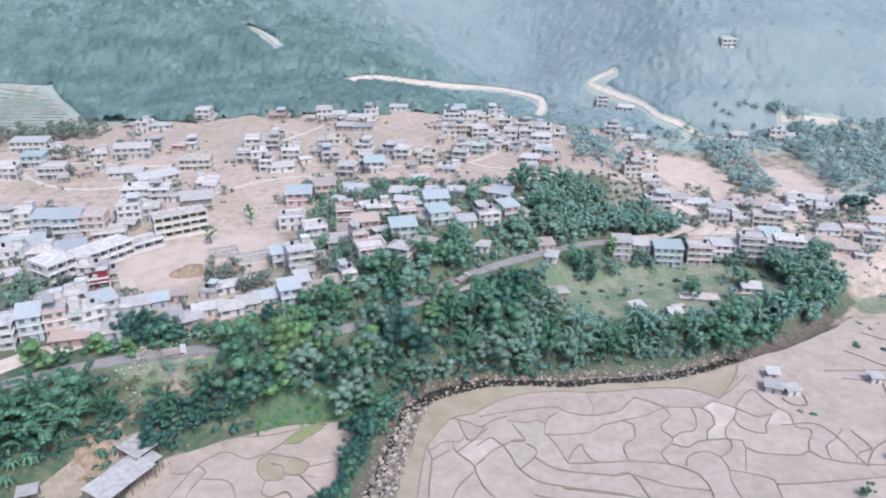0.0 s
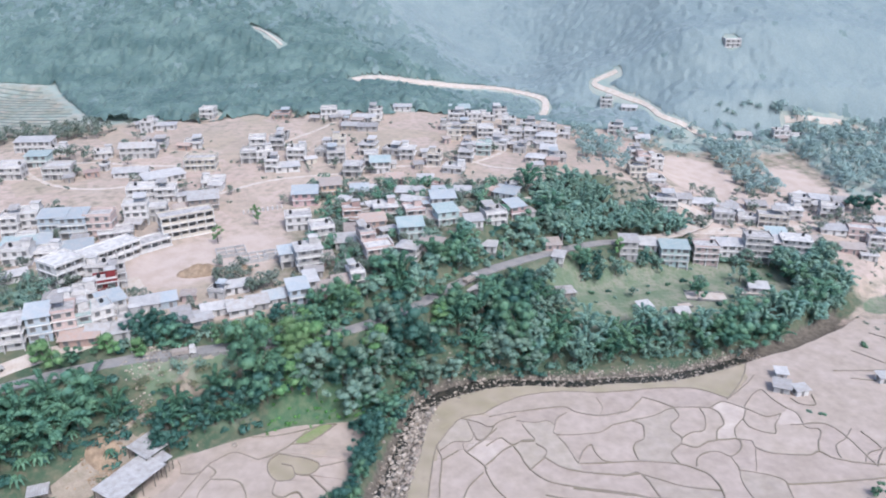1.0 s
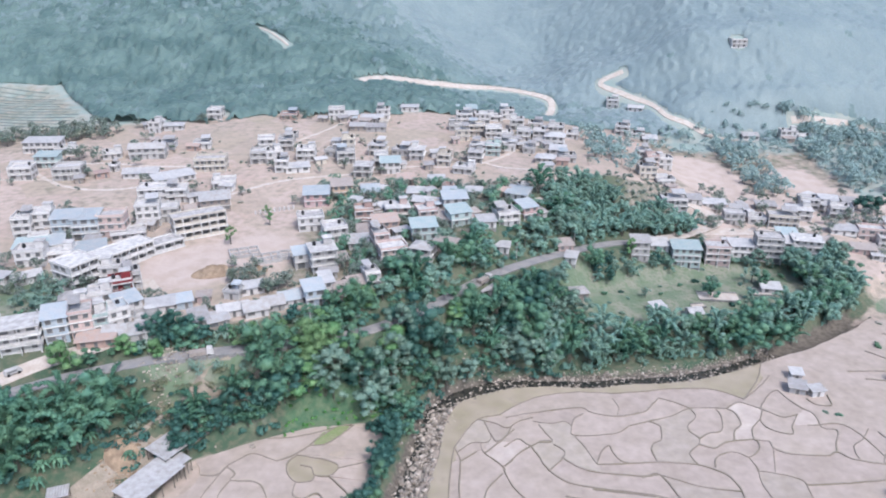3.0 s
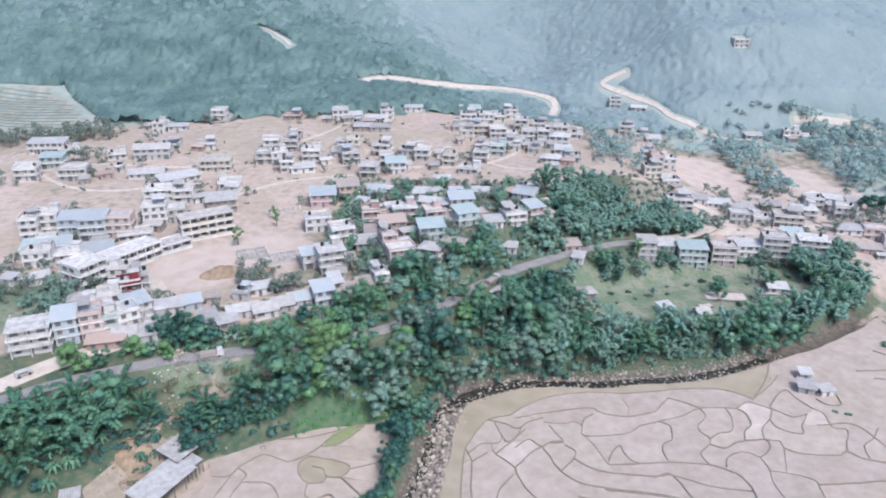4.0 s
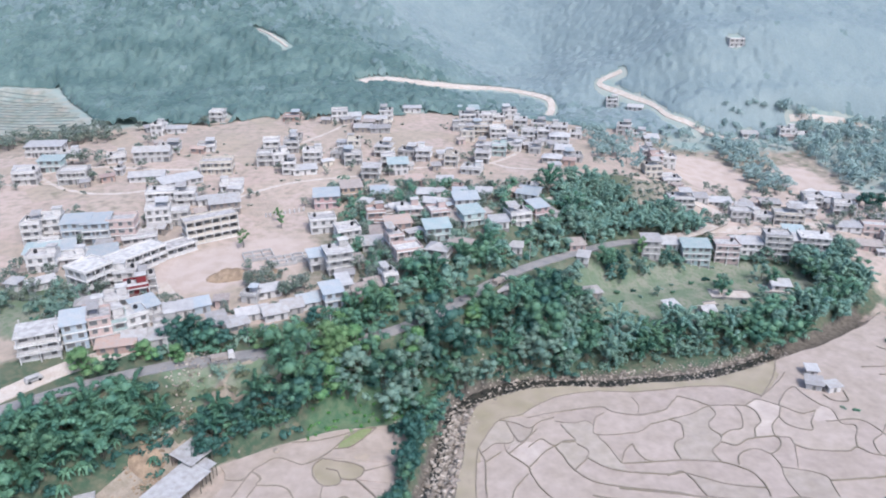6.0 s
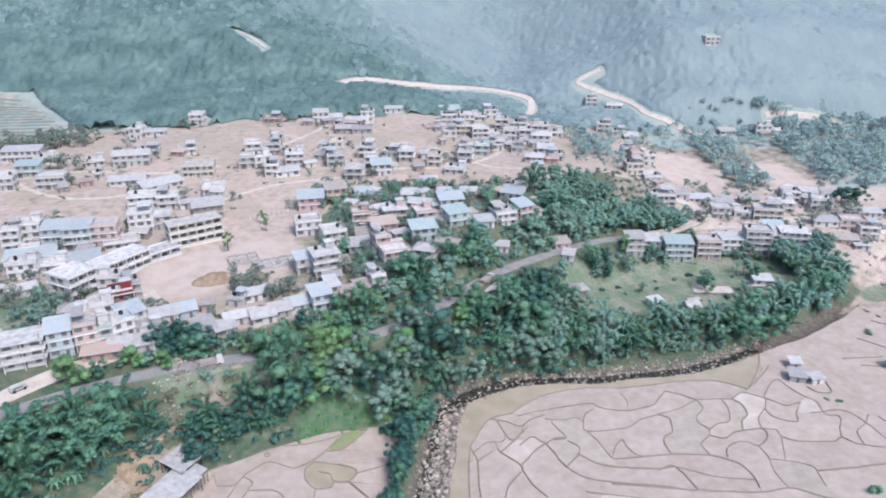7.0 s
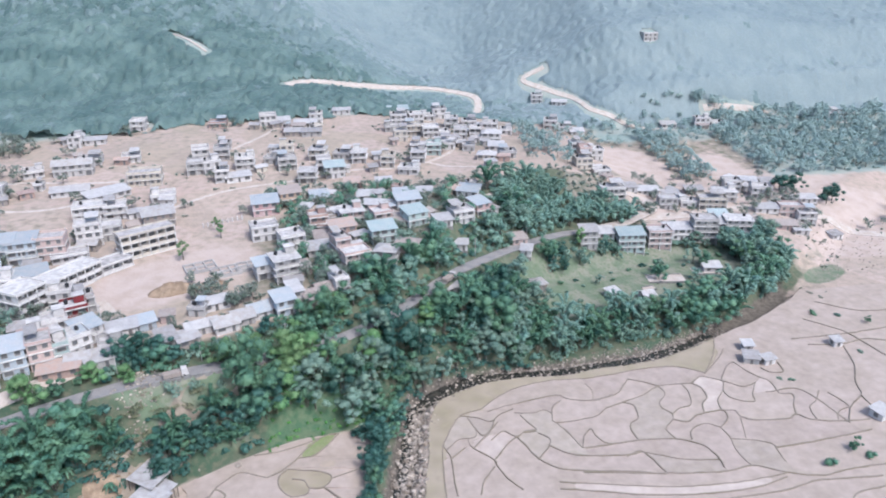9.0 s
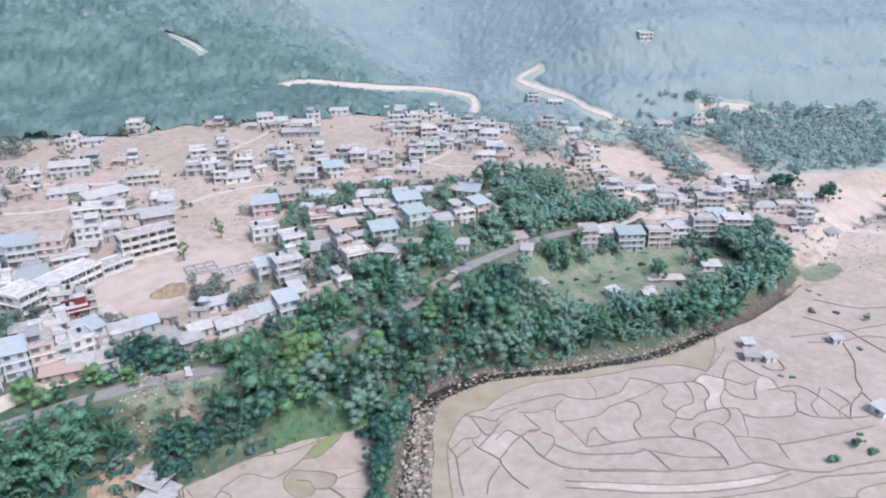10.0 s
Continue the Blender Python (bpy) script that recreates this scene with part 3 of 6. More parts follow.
def tin_roof(kind, w, d, z, o=0.6, rise=None):
    f = Form()
    if kind == "m":
        r = rise or 0.16 * d
        f.sheet((-w / 2 - o, -d / 2 - o, z), (w / 2 + o, -d / 2 - o, z), (w / 2 + o, d / 2 + o, z + r), (-w / 2 - o, d / 2 + o, z + r), 0.1)
    elif kind == "g":
        r = rise or 0.24 * d
        f.sheet((-w / 2 - o, -d / 2 - o, z - 0.2), (w / 2 + o, -d / 2 - o, z - 0.2), (w / 2 + o, 0, z + r), (-w / 2 - o, 0, z + r), 0.1)
        f.sheet((-w / 2 - o, 0, z + r), (w / 2 + o, 0, z + r), (w / 2 + o, d / 2 + o, z - 0.2), (-w / 2 - o, d / 2 + o, z - 0.2), 0.1)
        f.tube((-w / 2 - o, 0, z + r), (w / 2 + o, 0, z + r), 0.1, 0.1, 6)
    else:
        r, k = rise or 0.22 * d, max(0.3, (w - d) / 2)
        c = [(-w / 2 - o, -d / 2 - o), (w / 2 + o, -d / 2 - o), (w / 2 + o, d / 2 + o), (-w / 2 - o, d / 2 + o)]
        f.hexa([(x, y, z - 0.1) for x, y in c] + [(x, y, z) for x, y in c])
        f.hexa([(x, y, z) for x, y in c] + [(-k, -0.1, z + r), (k, -0.1, z + r), (k, 0.1, z + r), (-k, 0.1, z + r)])
    return f


def house(x, y, rot, w, d, n, roof, tone):
    rng = random.Random(int(x * 31 + y * 17 + 5000))
    h = float(height(x + math.sin(radians(rot)) * d / 2, y - math.cos(radians(rot)) * d / 2))
    flat = roof in "fs"
    name = "house" if n < 3 else "town_house"
    storeys = ("one-storey", "two-storey", "three-storey", "four-storey", "five-storey")[n - 1]
    tin = {"p": "n", "c": "w", "q": "b", "o": "n"}.get(tone, tone if tone in TIN else "w")
    if roof in "mgh" and tone == "w":
        tin = "w"
    tint = {"w": "pale", "y": "grey", "b": "blue", "t": "teal", "r": "rusty", "n": "brown"}[tin]
    roof_words = ROOFS[roof] if flat else tint + " " + ROOFS[roof]
    root = thing(name, pose(x, y, h, 0, 0, rot), f"{storeys} {WORDS[tone]} house with {roof_words}", "house", "houses of the town")
    paint = WALL[tone]
    if not flat and tone in "bt" and n < 3:
        paint = WALL["w"] if rng.random() < 0.5 else WALL[tone]
    if not flat and tone == "y":
        paint = WALL[rng.choice("ywn")]
    top = n * STOREY
    part("plinth", Form().box(-w / 2 - 0.08, w / 2 + 0.08, -d / 2 - 0.08, d / 2 + 0.08, -4.5, -0.1), KERB, root, "rough stone plinth")
    body = Form().box(-w / 2, w / 2, -d / 2, d / 2, -0.1, top)
    if roof == "m":
        r = 0.16 * d
        body.hexa([(-w / 2, -d / 2, top), (w / 2, -d / 2, top), (w / 2, d / 2, top), (-w / 2, d / 2, top), (-w / 2, -d / 2, top + 0.02), (w / 2, -d / 2, top + 0.02), (w / 2, d / 2, top + r - 0.05), (-w / 2, d / 2, top + r - 0.05)])
    if roof == "g":
        r = 0.24 * d - 0.15
        body.hexa([(-w / 2, -d / 2, top), (w / 2, -d / 2, top), (w / 2, d / 2, top), (-w / 2, d / 2, top), (-w / 2, -0.02, top + r), (w / 2, -0.02, top + r), (w / 2, 0.02, top + r), (-w / 2, 0.02, top + r)])
    part("wall", body, paint, root)
    porch = 1.2 if roof == "s" else 0.9 if rng.random() < 0.55 else 0.35
    for s in range(1, n + (1 if flat else 0)):
        last = s == n
        o, p = (0.7, 1.3) if roof == "s" else (0.25, porch)
        slab = Form().box(-w / 2 - o, w / 2 + o, -d / 2 - p, d / 2 + o, s * STOREY - 0.12, s * STOREY + 0.13)
        part("roof_slab" if last else "floor_slab", slab, (CONCRETE if last else SLAB), root)
        if p > 0.8 and not last:
            rail, y0 = Form(), -d / 2 - p + 0.05
            rail.box(-w / 2 - o + 0.05, w / 2 + o - 0.05, y0, y0 + 0.1, s * STOREY + 0.9, s * STOREY + 1.0)
            for i in range(int(w / 0.8) + 1):
                xx = -w / 2 + i * w / int(w / 0.8)
                rail.box(xx - 0.06, xx + 0.06, y0, y0 + 0.1, s * STOREY + 0.13, s * STOREY + 0.9)
            part("balcony_rail", rail, paint if rng.random() < 0.5 else SLAB, root)
    if porch > 0.8 and n > 1:
        for i in range(max(2, int(w / 3.5) + 1)):
            xx = -w / 2 + i * w / max(1, int(w / 3.5))
            part("column", Form().box(xx - 0.14, xx + 0.14, -d / 2 - porch + 0.1, -d / 2 - porch + 0.38, -1.5, (n if flat else n - 1) * STOREY - 0.12), SLAB, root)
    if flat:
        z = top + 0.13
        if roof == "f":
            wall = Form()
            o, t, hh = 0.2, 0.14, rng.uniform(0.6, 1.0)
            wall.box(-w / 2 - o, w / 2 + o, -d / 2 - o, -d / 2 - o + t, z, z + hh).box(-w / 2 - o, w / 2 + o, d / 2 + o - t, d / 2 + o, z, z + hh)
            wall.box(-w / 2 - o, -w / 2 - o + t, -d / 2 - o + t, d / 2 + o - t, z, z + hh).box(w / 2 + o - t, w / 2 + o, -d / 2 - o + t, d / 2 + o - t, z, z + hh)
            part("parapet", wall, paint, root)
        pick = rng.random()
        side = rng.choice((-1, 1))
        if pick < 0.5 and w > 6:
            sx = side * (w / 2 - 1.7)
            part("stair_tower", Form().box(sx - 1.4, sx + 1.4, d / 2 - 3.2, d / 2 - 0.3, z, z + 2.3), paint, root)
            part("stair_roof", Form().box(sx - 1.7, sx + 1.7, d / 2 - 3.5, d / 2 - 0.1, z + 2.3, z + 2.45), CONCRETE, root)
        elif pick < 0.72:
            cover = tin_roof("m", w * 0.5, d * 0.6, 2.2, 0.2)
            a = part("roof_shelter", cover, TIN[rng.choice("wwyyb")], root)
            a.location = (side * w * 0.2, d * 0.12, z)
            for px in (-w * 0.22, w * 0.22):
                for py in (-d * 0.25, d * 0.25):
                    part("shelter_post", Form().box(px - 0.06, px + 0.06, py - 0.06, py + 0.06, 0, 2.3), STEEL, a)
        if pick > 0.4:
            for i in range(4):
                xx, yy = (-1, 1)[i % 2] * (w / 2 - 0.3), (-1, 1)[i // 2] * (d / 2 - 0.3)
                part("starter_column", Form().box(xx - 0.13, xx + 0.13, yy - 0.13, yy + 0.13, z, z + rng.uniform(1.0, 1.7)), CONCRETE, root)
        if rng.random() < 0.6:
            ob = part("water_tank", TANK_MESH, None, root, "black plastic water tank")
            ob.location = (-side * w * 0.28, d * 0.2, z)
    else:
        part("roof", tin_roof(roof, w, d, top + 0.06), TIN[tin], root)
    openings(root, w, d, n, rng, y < 236)
    return root


def bay_block(x, y, rot, w, d, n, bays, paint, label, roof_tin=None):
    """A school or office block: open galleries with columns and dark recesses."""
    root = thing("school_block", pose(x, y, float(height(x, y)), 0, 0, rot), label, "school")
    part("wall", Form().box(-w / 2, w / 2, -d / 2 + 1.8, d / 2, -4, n * 2.85), paint, root)
    part("end_wall", Form().box(-w / 2, -w / 2 + 0.25, -d / 2, -d / 2 + 1.797, -4, n * 2.85), paint, root)
    part("end_wall", Form().box(w / 2 - 0.25, w / 2, -d / 2, -d / 2 + 1.797, -4, n * 2.85), paint, root)
    for s in range(n + 1):
        z = s * 2.85
        part("roof_slab" if s == n else "floor_slab", Form().box(-w / 2 - 0.3, w / 2 + 0.3, -d / 2 - 0.3, d / 2 + 0.3, z - 0.18, z + 0.12), CONCRETE if s == n else SLAB, root)
        if s < n:
            part("gallery_wall", Form().box(-w / 2 + 0.26, w / 2 - 0.26, -d / 2 - 0.1, -d / 2 + 0.02, z + 0.12, z + 1.05), paint, root)
            for i in range(bays):
                ob = glazed("window", SHUTTER if i % 2 else WIDE_WINDOW, root, True)
                ob.location = (-w / 2 + (i + 0.5) * w / bays, -d / 2 + 1.795, z + (0.15 if i % 2 else 0.95))
            for k in (-0.15, 0.2):
                for side in (-1, 1):
                    ob = part("window", WIDE_WINDOW, None, root)
                    ob.matrix_basis = pose(side * (w / 2 + 0.003), k * d, z + 0.95, 0, 0, 90 * side)
    for i in range(bays + 1):
        xx = -w / 2 + 0.15 + i * (w - 0.3) / bays
        part("column", Form().box(xx - 0.17, xx + 0.17, -d / 2 - 0.22, -d / 2 + 0.12, -3, n * 2.85 - 0.18), SLAB, root)
    z = n * 2.85 + 0.12
    wall = Form()
    for a, b, c, e in ((-w / 2 - 0.2, w / 2 + 0.2, -d / 2 - 0.2, -d / 2 - 0.06), (-w / 2 - 0.2, w / 2 + 0.2, d / 2 + 0.06, d / 2 + 0.2), (-w / 2 - 0.2, -w / 2 - 0.06, -d / 2 - 0.06, d / 2 + 0.06), (w / 2 + 0.06, w / 2 + 0.2, -d / 2 - 0.06, d / 2 + 0.06)):
        wall.box(a, b, c, e, z, z + 0.5)
    part("parapet", wall, paint, root)
    if roof_tin:
        posts = Form()
        for i in range(4):
            xx = -w / 2 + 0.6 + i * (w - 1.2) / 3
            posts.box(xx - 0.07, xx + 0.07, -d * 0.3, -d * 0.3 + 0.14, z, z + 1.5).box(xx - 0.07, xx + 0.07, d * 0.3, d * 0.3 + 0.14, z, z + 2.2)
        part("roof_frame", posts, STEEL, root)
        part("tin_cover", tin_roof("m", w - 0.8, d * 0.7, z + 1.5, 0.2, 0.7), roof_tin, root)
    return root



def outbuildings():
    """Small lean-to huts between the houses."""
    rng = random.Random(12)
    spots = [(o.location.x, o.location.y) for o in scene.objects if o.get("category") == "house"]
    made = 0
    while made < 72:
        a = rng.choice(spots)
        x, y = a[0] + rng.uniform(-9, 9), a[1] + rng.uniform(-8, 7)
        if min(math.hypot(x - p, y - q) for p, q in spots) < 5.2 or y < float(line("verge", x)) + 8 or -112 < x < -58 and 205 < y < 262 or far_from(MAIN_ROAD, x, y) < 6:
            continue
        spots.append((x, y))
        house(round(x, 1), round(y, 1), rng.choice((10, 20, -10, 30)), rng.uniform(3.4, 6.5), rng.uniform(3, 4.4), 1, rng.choice("mmmgf"), rng.choice("wwyynpcr"))
        made += 1


bay_block(-98.5, 248.2, 32, 19.0, 6.4, 3, 6, WALL["c"], "three-storey cream school block with open galleries and columns")
bay_block(-125.6, 208.2, 60, 10, 10, 3, 3, WALL["w"], "three-storey white school block with open galleries")
bay_block(-118.5, 223.5, 56, 22, 8, 2, 7, WALL["w"], "long two-storey white school wing beside a bare yard")
bay_block(-107.5, 236.5, 45, 11, 7, 1, 3, WALL["w"], "low whitewashed school annexe beside the yard")
for spec in (
    (-124.0, 171.6, 22, 9.6, 7.4, 3, 's', 'w'),
    (-116.6, 176.6, 22, 6.0, 7.4, 3, 'm', 'b'),
    (-110.8, 179.4, 22, 5.8, 7.0, 3, 'f', 'p'),
    (-108.4, 181.7, 24, 7.0, 7.4, 2, 'f', 't'),
    (-104.8, 184.4, 38, 8.9, 6.6, 2, 'f', 'w'),
    (-102.5, 190.4, 40, 6.8, 6.6, 2, 'm', 'b'),
    (-109.1, 202.3, 24, 6.7, 6.6, 2, 'f', 'd'),
    (-116.0, 212.2, 10, 6.7, 5.7, 2, 'f', 'w'),
    (-107.8, 208.1, 24, 4.6, 5.7, 2, 'f', 'y'),
    (-121.6, 196.6, 20, 7.5, 5.7, 1, 'h', 'y'),
    (-142.2, 208.6, 38, 8.1, 4.9, 1, 'g', 'w'),
    (-113.3, 189.2, 22, 7.2, 6.6, 2, 'f', 'w'),
    (-112.2, 194.7, 22, 6.6, 6.6, 2, 'f', 'w'),
    (-94.8, 179.1, 24, 10.2, 5.7, 1, 'm', 'y'),
):
    house(*spec)
for spec in (
    (-105.1, 174.7, 14, 9.9, 4.9, 1, 'm', 'r'),
    (-93.7, 193.0, 18, 7.8, 4.9, 1, 'm', 'w'),
    (-88.8, 195.4, 24, 7.1, 4.9, 1, 'm', 'b'),
    (-80.0, 185.9, 27, 4.8, 6.6, 1, 'm', 'y'),
    (-74.3, 185.5, 27, 5.7, 4.9, 1, 'm', 'y'),
    (-71.3, 191.5, 22, 8.9, 4.9, 1, 'g', 'w'),
    (-64.7, 192.1, 22, 6.8, 6.6, 1, 'g', 'y'),
    (-60.2, 195.4, 22, 6.1, 6.6, 1, 'g', 'y'),
    (-55.9, 198.4, 22, 5.8, 6.6, 1, 'g', 'b'),
    (-51.9, 200.5, 22, 4.5, 6.6, 1, 'g', 'y'),
    (-48.1, 198.9, 22, 5.8, 6.6, 2, 'm', 'b'),
    (-44.8, 204.1, 22, 3.5, 6.6, 2, 'm', 'w'),
    (-39.6, 203.9, 24, 6.2, 7.4, 1, 'g', 'n'),
    (-35.9, 207.3, 24, 5.6, 7.4, 1, 'g', 'n'),
):
    house(*spec)
for spec in (
    (-31.1, 208.2, 24, 4.5, 5.7, 2, 'f', 'w'),
    (-69.2, 204.6, 22, 8.2, 4.1, 1, 'm', 'w'),
    (-55.0, 224.6, 20, 7.9, 5.7, 2, 'm', 'b'),
    (-48.8, 222.6, 20, 8.1, 7.4, 3, 's', 'y'),
    (-43.1, 224.6, 20, 4.7, 5.7, 1, 'm', 'p'),
    (-58.1, 254.7, 14, 9.6, 7.4, 2, 'f', 'w'),
    (-47.9, 245.8, 20, 8.4, 7.4, 2, 'f', 'w'),
    (-159.4, 241.8, 12, 6.0, 7.4, 3, 'f', 'w'),
    (-156.3, 245.8, 12, 10.1, 7.4, 3, 'f', 'w'),
    (-144.3, 242.7, 10, 9.0, 7.4, 3, 'm', 'b'),
    (-137.4, 243.4, 10, 8.9, 8.2, 3, 'm', 'b'),
    (-129.1, 245.6, 8, 9.4, 7.4, 3, 'f', 'p'),
    (-151.7, 230.3, 14, 10.1, 7.4, 1, 'm', 't'),
    (-146.4, 232.1, 20, 9.5, 7.4, 1, 'm', 'b'),
):
    house(*spec)
for spec in (
    (-146.7, 221.3, 10, 9.0, 6.6, 2, 'f', 'w'),
    (-140.8, 226.0, 10, 10.7, 6.6, 1, 'f', 'w'),
    (-123.1, 243.7, 18, 11.7, 6.6, 1, 'f', 'w'),
    (-131.7, 229.9, 24, 11.0, 7, 1, 'm', 'b'),
    (-119.8, 255.9, 14, 8.5, 7.4, 3, 'f', 'w'),
    (-114.9, 259.9, 14, 9.9, 7.4, 2, 'f', 'y'),
    (-125.5, 278.3, 10, 12.1, 7.4, 2, 'f', 'w'),
    (-116.6, 278.7, 12, 7.9, 7.4, 2, 'f', 'w'),
    (-99.1, 271.1, 18, 11.3, 8.2, 2, 'm', 'y'),
    (-101.9, 294.6, 12, 9.5, 7.4, 1, 'f', 'w'),
    (-125.4, 299.2, 38, 17.1, 7.4, 1, 'm', 'w'),
    (-113.3, 315.5, 6, 13.7, 8.2, 2, 'f', 'c'),
    (-125.9, 344.3, 10, 7.9, 7.4, 1, 'f', 'w'),
    (-141.0, 304.1, 10, 14.5, 6.6, 1, 'g', 'w'),
):
    house(*spec)
for spec in (
    (-146.9, 328.8, 8, 16.1, 7.4, 2, 'g', 'y'),
    (-143.9, 342.6, 8, 10.2, 8.2, 1, 'f', 'w'),
    (-159.5, 373.6, 0, 6.1, 6.6, 2, 'f', 'w'),
    (-151.0, 376.5, 8, 9.9, 4.9, 1, 'm', 'w'),
    (-164.3, 329.3, 20, 8.3, 7.4, 1, 'f', 'w'),
    (-170.9, 300.8, 8, 11.5, 8.2, 2, 'f', 'y'),
    (-201.1, 338.7, 4, 16.7, 7.4, 2, 'm', 'w'),
    (-189.2, 335.3, 4, 8.5, 6.6, 1, 'f', 'w'),
    (-187.9, 316.3, 4, 9.7, 6.6, 2, 'm', 't'),
    (-191.4, 300.7, 10, 9.2, 7.4, 2, 'f', 'w'),
    (-197.5, 312.6, 6, 9.7, 5.7, 1, 'g', 'w'),
    (-155.5, 310.6, 0, 3.1, 4.1, 1, 'f', 'w'),
    (-134.6, 398.8, 0, 7.5, 7.4, 2, 'f', 'w'),
    (-93.5, 399.5, 0, 9.2, 7.4, 1, 'f', 'r'),
):
    house(*spec)
for spec in (
    (-92.9, 324.5, 6, 7.9, 7.4, 2, 'f', 'y'),
    (-86.7, 324.6, 20, 7.6, 7.4, 2, 'f', 'w'),
    (-94.5, 345.3, 10, 7.7, 7.4, 2, 'f', 'w'),
    (-84.4, 343.8, 6, 6.7, 7.4, 2, 'f', 'y'),
    (-72.0, 328.9, 4, 8.4, 7.4, 2, 'f', 'w'),
    (-85.1, 359.4, 0, 6.1, 6.6, 1, 'f', 'y'),
    (-73.6, 312.3, 16, 10.6, 5.7, 1, 'm', 'w'),
    (-80.2, 312.2, 6, 5.7, 5.7, 2, 'f', 'w'),
    (-60.2, 334.7, -12, 6.3, 6.6, 1, 'f', 'y'),
    (-53.1, 326.8, 10, 8.1, 7.4, 2, 'f', 'y'),
    (-54.0, 345.6, 4, 6.2, 6.6, 2, 'f', 'c'),
    (-43.0, 310.4, -4, 7.4, 7.4, 2, 's', 'y'),
    (-38.7, 339.0, -10, 7.4, 7.4, 2, 's', 'c'),
    (-31.3, 314.4, 6, 8.8, 7.4, 2, 'm', 't'),
):
    house(*spec)
for spec in (
    (-27.1, 338.6, -14, 8.2, 7.4, 1, 'f', 'y'),
    (-19.3, 332.1, -6, 6.3, 7.4, 2, 's', 'w'),
    (-36.3, 324.6, 4, 6.3, 6.6, 2, 'f', 'w'),
    (2.6, 313.5, -16, 9.0, 7.4, 1, 'f', 'w'),
    (-6.3, 323.5, -10, 6.1, 6.6, 2, 'f', 'c'),
    (-66.7, 398.7, 6, 8.8, 7.4, 2, 'f', 'w'),
    (-58.6, 399.5, 6, 7.0, 6.6, 1, 'm', 'w'),
    (-46.4, 392.5, 0, 11.8, 6.6, 1, 'm', 'w'),
    (-40.7, 402.0, 0, 7.2, 7.4, 2, 'f', 'w'),
    (-51.8, 375.0, 0, 9.1, 5.7, 1, 'm', 'y'),
    (-42.6, 373.7, 0, 10.1, 5.7, 1, 'm', 'y'),
    (-26.3, 418.3, 0, 10.0, 4.9, 1, 'm', 'w'),
    (7.5, 428.9, 0, 12.1, 7.4, 1, 'm', 't'),
    (5.1, 398.3, 0, 8.9, 7.4, 2, 'f', 'w'),
):
    house(*spec)
for spec in (
    (15.1, 400.2, 4, 8.2, 7.4, 2, 'f', 'w'),
    (23.6, 410.4, 0, 8.0, 7.4, 1, 'f', 'w'),
    (30.9, 417.5, 0, 8.1, 7.4, 2, 'f', 'w'),
    (34.3, 391.1, -8, 7.3, 7.4, 2, 'f', 'w'),
    (45.9, 399.6, -8, 8.1, 7.4, 1, 'f', 'w'),
    (10.8, 374.1, 0, 8.4, 7.4, 2, 'f', 'c'),
    (19.6, 369.8, 0, 8.3, 7.4, 2, 'f', 'w'),
    (26.2, 370.1, 0, 7.2, 7.4, 1, 'f', 'w'),
    (35.6, 367.6, -10, 6.9, 7.4, 2, 'f', 'w'),
    (55.4, 385.7, -14, 8.3, 7.4, 2, 'f', 'w'),
    (11.2, 348.2, -8, 7.6, 7.4, 1, 's', 'y'),
    (8.7, 329.3, -10, 6.2, 7.4, 2, 's', 'y'),
    (17.6, 340.0, -8, 6.9, 7.4, 2, 'f', 't'),
    (26.8, 353.6, -8, 8.2, 7.4, 1, 'f', 'w'),
):
    house(*spec)
for spec in (
    (51.1, 361.4, -14, 9.9, 7.4, 2, 'h', 'w'),
    (41.5, 326.5, -18, 8.4, 6.6, 1, 'h', 'c'),
    (51.9, 329.3, -2, 8.0, 7.4, 1, 'f', 'y'),
    (50.0, 344.8, -12, 7.5, 6.6, 1, 'm', 'w'),
    (3.2, 363.4, 0, 7.1, 7.4, 2, 'f', 'c'),
    (0.0, 382.5, 0, 7.4, 6.6, 1, 'f', 'y'),
    (35.8, 344.4, -10, 6.0, 6.6, 1, 'f', 'y'),
    (44.0, 370.0, -8, 6.5, 6.6, 2, 'f', 'w'),
    (64.5, 385.1, -10, 6.2, 6.6, 1, 'f', 'w'),
    (-59.3, 277.7, 8, 10.0, 8.2, 2, 'm', 'q'),
    (-50.0, 285.8, 14, 8.4, 7.4, 2, 'm', 'o'),
    (-38.0, 286.8, 6, 7.3, 7.4, 1, 'm', 'b'),
    (-43.2, 275.0, -24, 4.9, 4.1, 1, 'm', 'c'),
    (-30.4, 270.4, 24, 6.9, 5.7, 1, 'g', 'w'),
):
    house(*spec)
